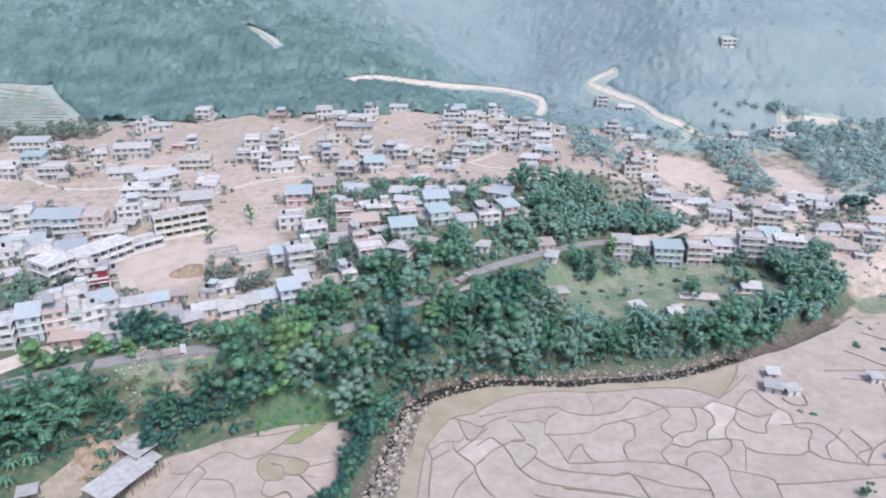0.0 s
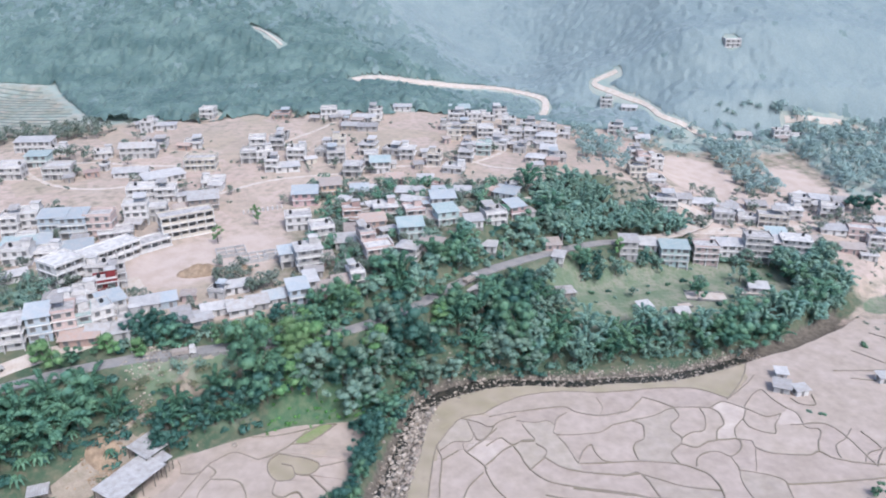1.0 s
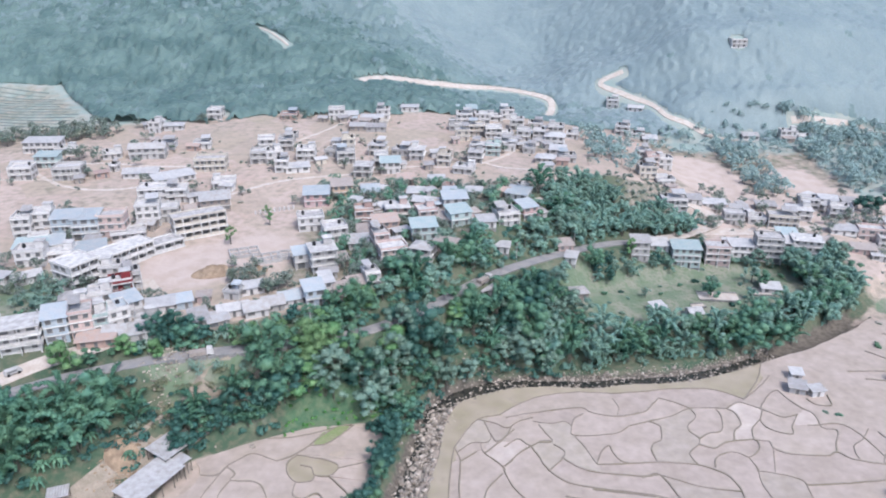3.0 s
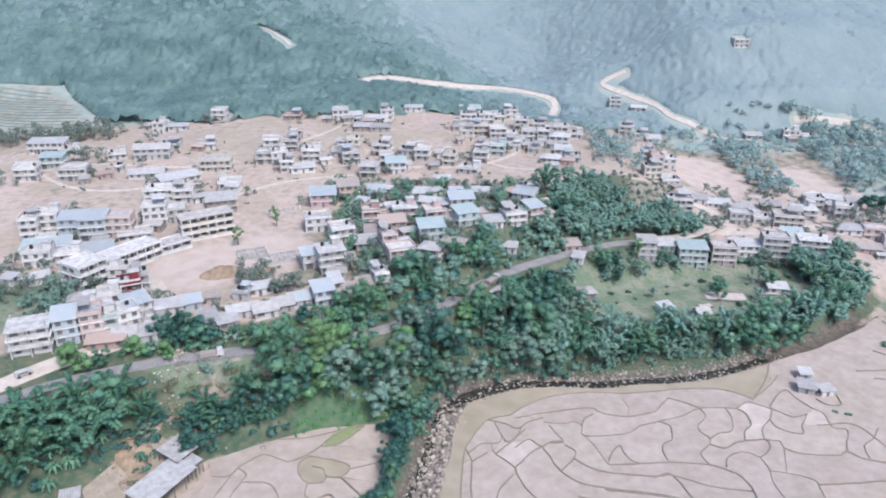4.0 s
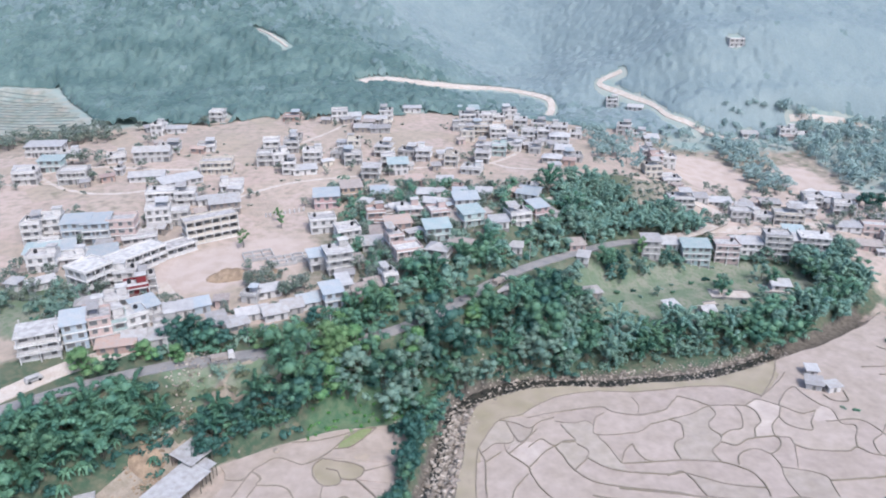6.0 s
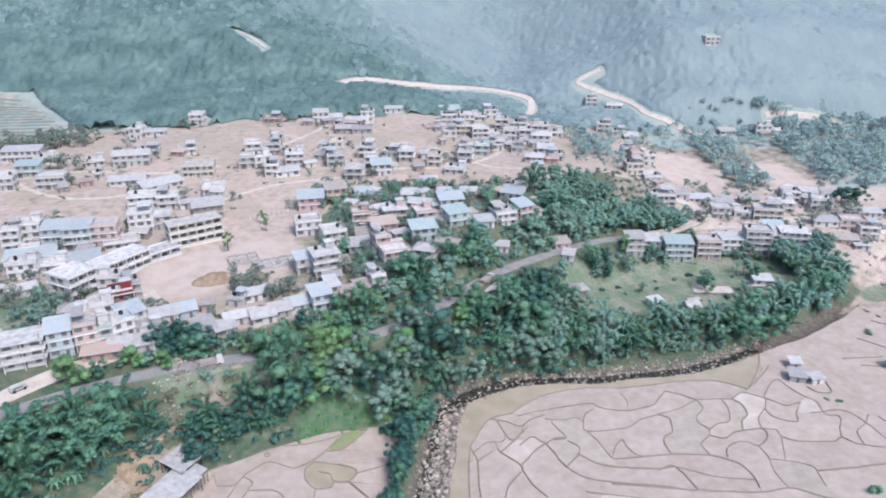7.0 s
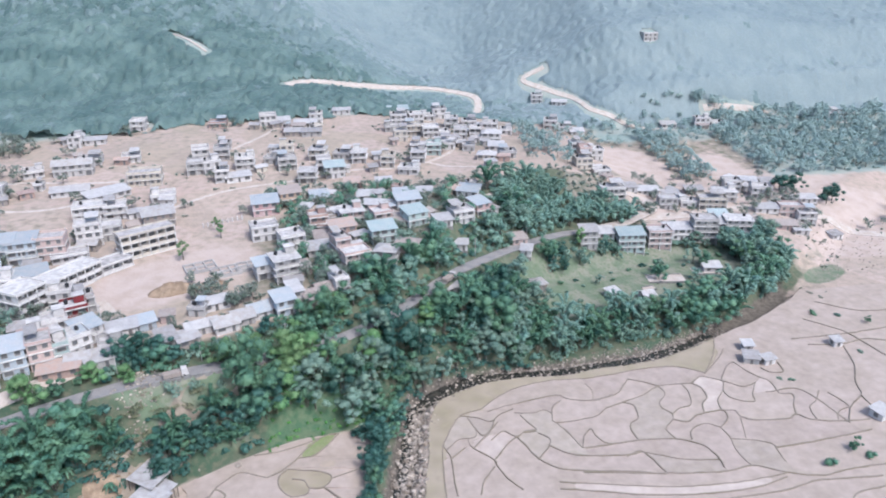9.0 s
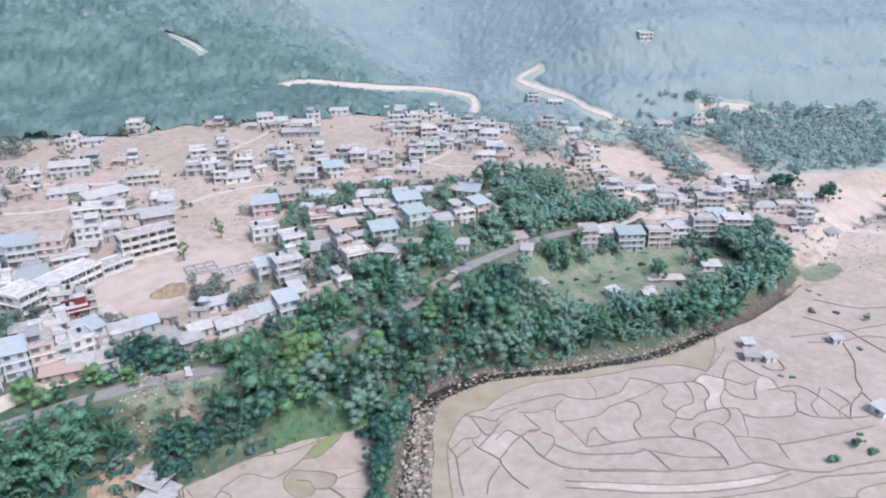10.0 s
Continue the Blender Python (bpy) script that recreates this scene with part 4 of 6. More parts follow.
for spec in (
    (-25.4, 263.3, 10, 8.5, 6.6, 2, 's', 'p'),
    (-38.3, 260.7, 10, 6.8, 6.6, 2, 'f', 'r'),
    (-29.2, 250.3, 14, 9.3, 6.6, 2, 'm', 'r'),
    (-36.4, 248.3, 10, 6.1, 6.6, 1, 'm', 'p'),
    (-30.2, 234.4, 20, 5.3, 7.4, 3, 'f', 'p'),
    (-24.6, 235.3, 24, 5.8, 5.7, 1, 'm', 'w'),
    (-25.3, 226.5, 20, 9.3, 6.6, 2, 'f', 'p'),
    (-14.3, 224.4, -20, 7.3, 6.6, 2, 'h', 'y'),
    (-37.8, 239.6, 10, 8.3, 6.6, 1, 'm', 'y'),
    (-14.7, 243.4, 10, 9.1, 7.4, 2, 'm', 't'),
    (-6.8, 231.3, -24, 7.9, 5.7, 1, 'm', 'p'),
    (-14.1, 258.9, 16, 7.4, 7.4, 2, 'f', 'p'),
    (-6.4, 255.5, -24, 8.2, 6.6, 1, 'm', 'p'),
    (-1.7, 254.6, 20, 8.1, 7.4, 2, 'm', 't'),
):
    house(*spec)
for spec in (
    (-2.8, 269.4, 8, 9.5, 7.4, 2, 'm', 'b'),
    (5.0, 282.0, -8, 7.5, 4.9, 1, 'm', 'c'),
    (-3.8, 283.5, 0, 6.5, 4.9, 1, 'm', 'b'),
    (-18.9, 284.6, 0, 6.6, 5.7, 1, 'm', 'c'),
    (-14.8, 273.8, -18, 11.3, 4.9, 1, 'm', 'w'),
    (-23.6, 300.1, 6, 7.1, 6.6, 1, 'm', 'r'),
    (-10.3, 298.1, 0, 6.8, 5.7, 1, 'm', 'c'),
    (8.9, 252.1, 10, 6.5, 5.7, 1, 'm', 'w'),
    (16.8, 259.3, 16, 8.3, 8.2, 2, 'f', 'w'),
    (25.9, 267.4, 24, 6.4, 7.4, 2, 'm', 'q'),
    (23.7, 277.7, -24, 8.8, 7.4, 1, 'm', 'b'),
    (30.9, 269.7, 28, 5.2, 5.7, 1, 'm', 'y'),
    (102.5, 425.4, -20, 8.0, 7.4, 2, 'f', 'w'),
    (111.4, 423.5, -14, 8.1, 7.4, 1, 'f', 'w'),
):
    house(*spec)
for spec in (
    (117.2, 417.6, -8, 8.1, 7.4, 1, 'm', 'w'),
    (99.3, 367.1, 0, 5.7, 7.4, 2, 'f', 'w'),
    (102.1, 360.3, 0, 6.2, 7.4, 2, 'f', 'p'),
    (109.6, 363.9, 0, 7.5, 7.4, 2, 'f', 'w'),
    (91.5, 331.7, 0, 8.3, 7.4, 2, 'f', 'c'),
    (99.3, 326.6, 0, 8.3, 6.6, 1, 'f', 'w'),
    (97.7, 306.4, -6, 11.0, 8.2, 2, 'f', 'w'),
    (110.3, 316.5, -6, 7.5, 5.7, 1, 'm', 'y'),
    (121.2, 319.0, -8, 11.1, 5.7, 1, 'm', 'w'),
    (133.9, 318.8, -8, 8.2, 5.7, 1, 'm', 'y'),
    (125.7, 304.8, -10, 8.7, 6.6, 2, 'f', 'y'),
    (137.6, 307.8, -6, 8.1, 6.6, 1, 'f', 'w'),
    (148.6, 305.3, -14, 12.8, 8.2, 2, 'f', 'c'),
    (160.7, 315.5, -14, 10.3, 7.4, 2, 's', 'w'),
):
    house(*spec)
for spec in (
    (149.6, 325.5, -8, 9.0, 5.7, 1, 'm', 'y'),
    (182.1, 318.5, -14, 9.6, 6.6, 2, 'f', 'w'),
    (173.3, 298.1, -10, 10.7, 5.7, 1, 'm', 'w'),
    (156.6, 286.4, -8, 10.7, 4.1, 1, 'm', 'n'),
    (185.2, 297.1, -14, 10.7, 6.6, 2, 'f', 'p'),
    (190.1, 291.5, -14, 8.1, 6.6, 2, 'f', 'w'),
    (175.4, 283.5, -14, 9.8, 5.7, 1, 'm', 'p'),
    (204.8, 312.3, -10, 8.2, 5.7, 1, 'm', 'w'),
    (185.6, 336.3, -20, 8.3, 5.7, 1, 'm', 'w'),
    (195.2, 334.2, -10, 7.3, 5.7, 1, 'm', 'y'),
    (171.7, 328.9, -10, 8.7, 6.6, 2, 'f', 'w'),
    (72.4, 265.2, -4, 6.9, 6.6, 3, 'm', 'y'),
    (82.3, 272.0, -4, 7.1, 6.6, 1, 'm', 'w'),
    (91.6, 266.6, -6, 10.8, 7.4, 3, 'm', 't'),
):
    house(*spec)
for spec in (
    (105.3, 269.2, -6, 9.6, 7.4, 3, 'f', 'p'),
    (116.4, 274.2, -6, 11.3, 6.6, 2, 'm', 'w'),
    (128.2, 273.2, -10, 10.3, 7.4, 4, 'f', 'y'),
    (135.1, 274.9, -10, 7.5, 6.6, 3, 'm', 'w'),
    (144.4, 273.8, -14, 10.9, 7.4, 4, 's', 'w'),
    (141.5, 285.3, -10, 8.0, 6.6, 2, 'm', 't'),
    (107.3, 477.2, -10, 7.6, 6.6, 2, 'f', 'w'),
    (120.6, 467.1, -20, 9.5, 5.7, 1, 'm', 'w'),
    (184.8, 434.4, -8, 9.5, 6.6, 1, 'm', 'y'),
    (208.1, 434.8, -8, 9.7, 6.6, 2, 'f', 'w'),
    (217.3, 431.9, -8, 8.3, 6.6, 1, 'f', 'w'),
    (191.0, 492.1, 0, 10.1, 7.4, 2, 'f', 'w'),
    (71.5, 231.9, 18, 4.5, 4.1, 1, 'm', 'w'),
    (83.9, 228.8, 10, 4.6, 4.9, 1, 'g', 'w'),
):
    house(*spec)
for spec in (
    (119.6, 247.6, -10, 6.8, 4.9, 1, 'm', 'w'),
    (40.3, 257.9, 8, 6.0, 5.7, 1, 'm', 'p'),
    (42.0, 250.5, -20, 4.1, 4.9, 1, 'm', 'w'),
    (43.1, 237.4, 10, 5.7, 5.7, 1, 'h', 'y'),
    (7.6, 223.0, 26, 5.6, 4.9, 1, 'm', 'y'),
):
    house(*spec)
outbuildings()


# ---- paddies: terraced plots between mud bunds ----
# bund lines of the fields, each through a few points of the plan
RIGHT_BUNDS, LEFT_BUNDS = [], []
RIGHT_BUNDS += (
    ((-4.5, 162), (-5.5, 155), (-6, 148), (-7, 138), (-9, 126), (-11, 114)),
    ((59.5, 185.5), (64, 183), (68, 180)),
    ((86, 185), (91, 191), (96, 198), (101, 208)),
    ((9.5, 177), (14, 181), (22, 186), (34, 188.5), (45, 188), (56, 189), (66, 190.5), (78, 190), (86, 185)),
    ((-4.5, 162), (-3, 156), (-3.5, 148), (-3.5, 141.5)),
    ((-4.5, 162), (-1.5, 168), (2.5, 174.5), (9.5, 177)),
    ((2.5, 174.5), (7.5, 173), (11, 170.5), (14.5, 173.5), (19, 175.5)),
    ((4.5, 173.5), (6, 168), (7.5, 164.5), (10.5, 167), (12.5, 171.5)),
    ((-3.5, 160), (0, 163.5), (5, 164), (6, 167.5)),
    ((3, 164), (3.5, 160), (8, 154.5), (9, 152.5)),
    ((4, 159.5), (9, 165), (13, 170)),
    ((-3, 156), (1.5, 160)),
    ((9, 154), (13.5, 159.5), (17, 162.5)),
    ((9.5, 162), (12, 164.5), (14, 165.5), (17, 162.5), (20, 164.5), (23.5, 164.5)),
)
RIGHT_BUNDS += (
    ((17, 162.5), (19, 157), (20, 153.5), (24.5, 148), (31.5, 145.5), (43, 143.5), (52.5, 141)),
    ((8.5, 152.5), (10.5, 146), (13.5, 141)),
    ((8, 151), (4, 145.5), (2.5, 141)),
    ((20.5, 172), (22, 168), (23.5, 164.5), (19.5, 164)),
    ((30, 167), (32, 162), (33.5, 156.5), (34, 154.5)),
    ((25, 157.5), (29, 153.5), (34, 151.5), (44.5, 150), (50, 150.5)),
    ((20.5, 152), (25, 157), (26, 160.5), (23.5, 163)),
    ((19, 173.5), (24.5, 172.5), (28, 173.5), (30, 171.5), (30, 167), (42, 168), (47, 171.5)),
    ((34.5, 177.5), (31.5, 175), (30, 171.5)),
    ((11, 175.5), (20, 178), (34, 180.5), (37, 178), (45, 176), (51.5, 178)),
)
RIGHT_BUNDS += (
    ((34, 154.5), (36.5, 160), (39, 162.5), (39.5, 159.5), (41, 156), (43.5, 155)),
    ((45, 185), (46, 180.5), (44.5, 176.5)),
    ((44, 176), (52.5, 178), (56.5, 182), (59.5, 185.5)),
    ((47, 171.5), (53, 173.5), (60.5, 176), (68, 180), (78.5, 180)),
    ((53, 173.5), (56, 171.5), (55.5, 168), (54.5, 165), (51.5, 163), (50.5, 159.5), (51, 155.5)),
    ((34, 154.5), (43.5, 155), (51, 155.5), (61, 154.5), (66, 152), (68.5, 149.5), (69.5, 144), (69, 141)),
    ((67.5, 179.5), (68, 176), (64.5, 172), (64, 169), (65.5, 165.5), (64.5, 163), (61, 159.5), (61, 156), (62, 154)),
)
RIGHT_BUNDS += (
    ((64.5, 163), (68.5, 161.5), (72.5, 164), (75, 164.5), (77, 169), (80, 172), (80.5, 177.5), (78.5, 180)),
    ((75.5, 180), (75.5, 175), (73, 169), (69, 168), (65.5, 165.5)),
    ((78.5, 180), (83, 183), (86, 182), (90, 179), (94, 175.5), (99, 177)),
    ((89.5, 180), (87, 175), (82.5, 170), (81, 165)),
    ((75, 164.5), (81, 165), (81.5, 162), (79.5, 159.5), (76.5, 157.5), (74, 159.5), (70, 159), (67, 156.5), (66, 153.5)),
)
RIGHT_BUNDS += (
    ((81, 165), (85, 164), (85, 161.5), (88.5, 159), (98, 158), (102, 159.5), (105, 156.5), (113, 154.5), (122, 154)),
    ((85, 161.5), (83, 156), (81, 151)),
    ((76.5, 157.5), (77, 152.5), (76, 148), (76, 143), (76.5, 140.5)),
    ((76.5, 152), (82.5, 150.5), (87, 148), (87, 145), (86.5, 140.5)),
    ((87.5, 146.5), (97, 147), (106.5, 148), (119, 149.5)),
    ((99, 177), (95, 171.5), (93, 167.5), (87.5, 170), (86.5, 174.5)),
    ((99, 186.5), (101.5, 180.5), (104, 177), (103.5, 170.5), (107, 169), (103.5, 163), (102, 159.5)),
    ((116.5, 170), (112.5, 165.5), (108, 162), (106.5, 156.5)),
)
RIGHT_BUNDS += (
    ((118.5, 168.5), (120, 162.5), (119.5, 160.5), (115.5, 159), (112.5, 155)),
    ((89, 180), (95, 187.5), (98.5, 189.5), (99, 186.5)),
    ((85.5, 184.5), (94.5, 192.5), (99.5, 198)),
    ((105.5, 185), (107, 182), (111.5, 181.5), (113, 187)),
    ((50, 150.5), (57, 147), (61, 145.5), (69.5, 144)),
    ((45, 149.5), (50, 150.5), (53, 141)),
)
RIGHT_BUNDS += (
    ((31, 145), (54.5, 141), (68.5, 139.5), (77, 140.5), (84.5, 136.5), (93, 134), (100, 135), (112, 135.5), (123, 134.5)),
    ((23.5, 142.5), (38, 139), (52, 136), (67.5, 135), (77.5, 135.5), (84.5, 136.5)),
    ((23, 140), (32.5, 137.5), (43.5, 134.5), (58, 132.5), (72.5, 132.5), (83.5, 135)),
    ((40.5, 131.5), (57, 130), (69.5, 130), (80.5, 130.5), (90, 132.5), (98, 132), (108.5, 131.5)),
    ((142, 194.5), (137.5, 182), (131, 172.5), (128, 166), (120.5, 160.5), (115, 153.5)),
    ((127.5, 165.5), (127.5, 159), (131, 156.5)),
    ((130, 196), (142, 194.5), (152.5, 196.5), (162.5, 192.5)),
    ((94, 124), (99, 127), (111, 128)),
)
RIGHT_BUNDS += (
    ((99.5, 171.5), (111, 171), (115, 153.5)),
    ((126.5, 200.5), (149, 201), (172, 203.5)),
    ((139.5, 213.5), (146, 206), (149, 201), (151.5, 187), (153.5, 179)),
    ((152.5, 225.5), (165, 216), (184, 215)),
    ((20, 132), (41.5, 129), (62.5, 126.5), (80.5, 125.5), (95, 124)),
)
LEFT_BUNDS += (
    ((-56.5, 162), (-50, 162.5), (-42.5, 165), (-38.5, 167), (-34, 169)),
    ((-52, 152.5), (-47.5, 155.5), (-44.5, 159), (-42, 163), (-38.5, 167)),
    ((-44.5, 159), (-40.5, 159.5), (-37, 163), (-33.5, 169)),
    ((-47, 155), (-49, 152.5), (-48.5, 148), (-45.5, 144.5), (-41.5, 145), (-41, 147)),
    ((-45.5, 151), (-42.5, 150), (-41, 147), (-37.5, 147), (-35.5, 150), (-37.5, 152.5), (-47, 155)),
    ((-37.5, 147), (-34, 143.5), (-31.5, 140.5), (-32, 137.5)),
    ((-75, 147.5), (-67, 147), (-65, 150), (-62, 147.5), (-62.5, 145), (-56, 144.5), (-53, 141.5), (-51.5, 137.5)),
    ((-62.5, 145), (-64, 140.5), (-63.5, 137.5)),
    ((-68.5, 137.5), (-67, 143.5), (-65, 150), (-62.5, 153)),
)
LEFT_BUNDS += (
    ((-45.5, 144.5), (-45.5, 140), (-43, 138.5), (-39.5, 140.5), (-37, 137.5)),
    ((-76, 137.5), (-74.5, 142.5), (-75, 147.5), (-73, 152.5)),
    ((-62.5, 153), (-59, 155.5), (-52, 152.5)),
    ((-35.5, 150), (-31, 152.5), (-26.5, 155.5)),
)


def paddy_field(name, label, bunds, xs, ys, inside, seed, tone):
    """Plots between winding mud bunds; each plot is a piece, the bunds are low ridges."""
    field = thing(name, pose(0, 0, 0), label, "paddy field", kind="structure")
    rng, cell = random.Random(seed), 0.36
    gx, gy = np.arange(*xs, cell), np.arange(*ys, cell)
    mx, my = np.meshgrid(gx + cell / 2, gy + cell / 2)
    open_land = inside(mx, my)
    blocked, ridges = ~open_land, Form()
    for pts in bunds:
        c = curve(pts, 0.8)
        c = c + np.array([(0.22 * noise.noise((x / 2.5, y / 2.5, seed)), 0.22 * noise.noise((x / 2.5, y / 2.5, seed + 4))) for x, y in c])
        fine = np.vstack([a + (b - a) * t for a, b in zip(c[:-1], c[1:]) for t in (0, 0.25, 0.5, 0.75)])
        i, j = ((fine[:, 0] - xs[0]) / cell).astype(int), ((fine[:, 1] - ys[0]) / cell).astype(int)
        ok = (i > 0) & (j > 0) & (i < len(gx) - 1) & (j < len(gy) - 1)
        for di, dj in [(a, b) for a in range(-2, 3) for b in range(-2, 3)]:
            blocked[np.clip(j[ok] + dj, 0, len(gy) - 1), np.clip(i[ok] + di, 0, len(gx) - 1)] = True
        for end, before in ((c[0], c[1]), (c[-1], c[-2])):
            way = (end - before) / np.hypot(*(end - before))
            for t in np.arange(0, 3.2, 0.15):
                i, j = ((end + way * t - (xs[0], ys[0])) / cell).astype(int)
                if 0 < i < len(gx) - 1 and 0 < j < len(gy) - 1:
                    blocked[j:j + 2, i:i + 2] = True
        wide = 0.24 * rng.uniform(0.7, 1.3)
        for (ax, ay), (bx, by) in zip(c[:-1], c[1:]):
            ia, ja = int((ax - xs[0]) / cell), int((ay - ys[0]) / cell)
            if not (0 <= ia < len(gx) and 0 <= ja < len(gy) and open_land[ja, ia]):
                continue
            k = math.hypot(bx - ax, by - ay) or 1
            w = wide * (0.9 + 0.5 * noise.noise((ax / 3, ay / 3, 7)))
            ox, oy, za, zb = -(by - ay) / k * w, (bx - ax) / k * w, float(valley(ax)), float(valley(bx))
            hi = 0.24 + 0.1 * noise.noise((ax / 4, ay / 4, 2))
            ridges.hexa([(ax - ox, ay - oy, za - 0.4), (bx - ox, by - oy, zb - 0.4), (bx + ox, by + oy, zb - 0.4), (ax + ox, ay + oy, za - 0.4),
                         (ax - ox * 0.55, ay - oy * 0.55, za + hi), (bx - ox * 0.55, by - oy * 0.55, zb + hi), (bx + ox * 0.55, by + oy * 0.55, zb + hi), (ax + ox * 0.55, ay + oy * 0.55, za + hi)])
    label_of, count = np.zeros(blocked.shape, int), 0
    for j0, i0 in zip(*np.nonzero(~blocked)):
        if label_of[j0, i0]:
            continue
        count += 1
        stack, seen = [(j0, i0)], 0
        label_of[j0, i0] = count
        while stack:
            j, i = stack.pop()
            seen += 1
            for b, a in ((j + 1, i), (j - 1, i), (j, i + 1), (j, i - 1)):
                if 0 <= b < len(gy) and 0 <= a < len(gx) and not blocked[b, a] and not label_of[b, a]:
                    label_of[b, a] = count
                    stack.append((b, a))
        if seen < 25:
            label_of[label_of == count] = 0
    for k in range(14):
        for axis, way in ((0, 1), (1, 1), (0, -1), (1, -1)):
            near = np.roll(label_of, way, axis)
            label_of = np.where((label_of == 0) & open_land, near, label_of)
    for n in range(1, count + 1):
        rows = np.nonzero((label_of == n).any(1))[0]
        if not len(rows):
            continue
        form, z = Form(), rng.uniform(-0.06, 0.1)
        total, cx, cy, wet = 0, 0.0, 0.0, []
        for j in rows:
            run = np.nonzero(np.diff(np.r_[0, label_of[j] == n, 0]))[0]
            for a, b in zip(run[::2], run[1::2]):
                cuts = list(range(a, b, 40)) + [b]
                for p, q in zip(cuts[:-1], cuts[1:]):
                    x0, x1, y0, y1 = xs[0] + p * cell, xs[0] + q * cell, ys[0] + j * cell, ys[0] + (j + 1) * cell
                    za, zb = float(valley(x0)) + z, float(valley(x1)) + z
                    form.hexa([(x0, y0, za - 0.6), (x1, y0, zb - 0.6), (x1, y1, zb - 0.6), (x0, y1, za - 0.6), (x0, y0, za), (x1, y0, zb), (x1, y1, zb), (x0, y1, za)])
                total, cx, cy = total + (b - a), cx + (b - a) * (a + b) / 2, cy + (b - a) * j
                wet.append((xs[0] + (a + b) / 2 * cell, ys[0] + j * cell))
        near = float(np.median(far_from(RIVER_LINE, *np.array(wet).T)))
        part("plot", form, tone(xs[0] + cx / total * cell, ys[0] + cy / total * cell, total * cell * cell, near, rng), field)
    tagged(part("bund", ridges, BUND, field, "brown mud bunds between the plots"), kind="stuff")
    return field


def right_bank(x, y):
    d = far_from(RIVER_LINE, x, y)
    low = RIVER_LINE[:, 1] < 190
    east = x > np.interp(y, RIVER_LINE[low, 1], RIVER_LINE[low, 0]) + 6.6 + 1.2 * wob(x, y, 30, 2)
    return (d > 5.0 + 0.8 * wob(x, y, 25, 1)) & (y < np.interp(x, RIVER_LINE[:, 0], RIVER_LINE[:, 1]) - 4) & east & (y < line("foot", x) - 1.0) & (y < 236)


def left_bank(x, y):
    return (y < line("foot", x) - 0.6) & (x < -25.8 + (y - 140) * 0.1) & (x > -78 + 0.9 * np.clip(y - 150, 0, 30)) & (np.hypot(x + 80, y - 146) > 9)


def right_tone(x, y, area, near, rng):
    pick = rng.random()
    if near < 12.5:
        return MUDWET
    return MUDPALE if pick < 0.16 and area < 160 else MUDGREY if pick < 0.42 and area < 260 else MUD


def left_tone(x, y, area, near, rng):
    return GREENPLOT if y > 161.5 - 0.1 * (x + 40) and area < 160 else MUDWET if area < 300 and rng.random() < 0.3 else MUD


paddy_field("paddy_field", "drained terraced rice paddies with dry pale mud", RIGHT_BUNDS, (-14, 190), (122, 236), right_bank, 3, right_tone)
paddy_field("paddy_field", "small drained rice paddies with a green seedbed", LEFT_BUNDS, (-84, -20), (122, 176), left_bank, 8, left_tone)


# ---- stones ----
def stones(name, spots, label, material, category="stones"):
    """Many loose stones as one heap that nobody could count."""
    base = bmesh.new()
    bmesh.ops.create_icosphere(base, subdivisions=1, radius=1.0)
    v0 = np.array([v.co[:] for v in base.verts])
    f0 = np.array([[v.index for v in f.verts] for f in base.faces])
    base.free()
    rng = np.random.default_rng(len(spots))
    vs, fs = [], []
    for i, (x, y, z, r) in enumerate(spots):
        k = v0 * (1 + rng.uniform(-0.28, 0.22, (len(v0), 1))) * r * rng.uniform(0.6, 1.25, 3) * (1, 1, 0.75)
        t = rng.uniform(0, 6.28)
        k = np.stack([k[:, 0] * math.cos(t) - k[:, 1] * math.sin(t), k[:, 0] * math.sin(t) + k[:, 1] * math.cos(t), k[:, 2]], 1)
        vs.append(k + (x, y, z + r * 0.25))
        fs.append(f0 + i * len(v0))
    return tagged(new(name, mesh_of(name, np.vstack(vs), np.vstack(fs).tolist(), material)), label, category, kind="stuff")


rng = np.random.default_rng(4)
spots = []
dense = curve(RIVER, 1.0)
for p, q in zip(dense[:-1], dense[1:]):
    if p[0] < 108:
        d = (q - p) / (np.hypot(*(q - p)) + 1e-9)
        wild = 1 - float(step01(180, 190, p[1]))
        for k in range(int(26 + 12 * wild)):
            o = rng.normal(2.0, 2.3) if rng.random() < wild else (rng.choice((-1, 1)) * rng.normal(3.3, 1.1) if rng.random() < 0.8 else rng.normal(0, 1.8)) * (1.0 + 0.35 * float(step01(8, 0, abs(p[0] + 4) - 8)))
            x, y = p + d * rng.uniform(0, 1) + np.array([d[1], -d[0]]) * o
            r = (0.12 + rng.gamma(1.3, 0.15)) * (0.8 + 0.3 * wild)
            spots.append((x, y, max(float(height(x, y)), -6.5), min(r, 1.3)))
stones("river_stones", spots, "grey boulders and cobbles along the river bed", STONE)
spots = []
for k in range(260):
    x, y = rng.normal(-84, 2.6), rng.uniform(158, 176)
    spots.append((x, y, float(height(x, y)), rng.uniform(0.15, 0.5)))
stones("rubble", spots, "pale rubble spilled down the bank below the road", STONE)
spots = [(x, y, float(height(x, y)), rng.uniform(0.12, 0.5)) for x, y in zip(rng.normal(-90, 3, 420), rng.normal(147, 3.4, 420))]
stones("earth_heap", spots, "heap of ochre earth and stones beside the shed", EARTH)
spots = [(x, y, float(height(x, y)), rng.uniform(0.15, 0.5)) for x, y in zip(rng.uniform(175, 225, 260), rng.uniform(245, 300, 260))]
stones("river_stones", spots, "pale cobbles on the wide dry riverbed", STONE)
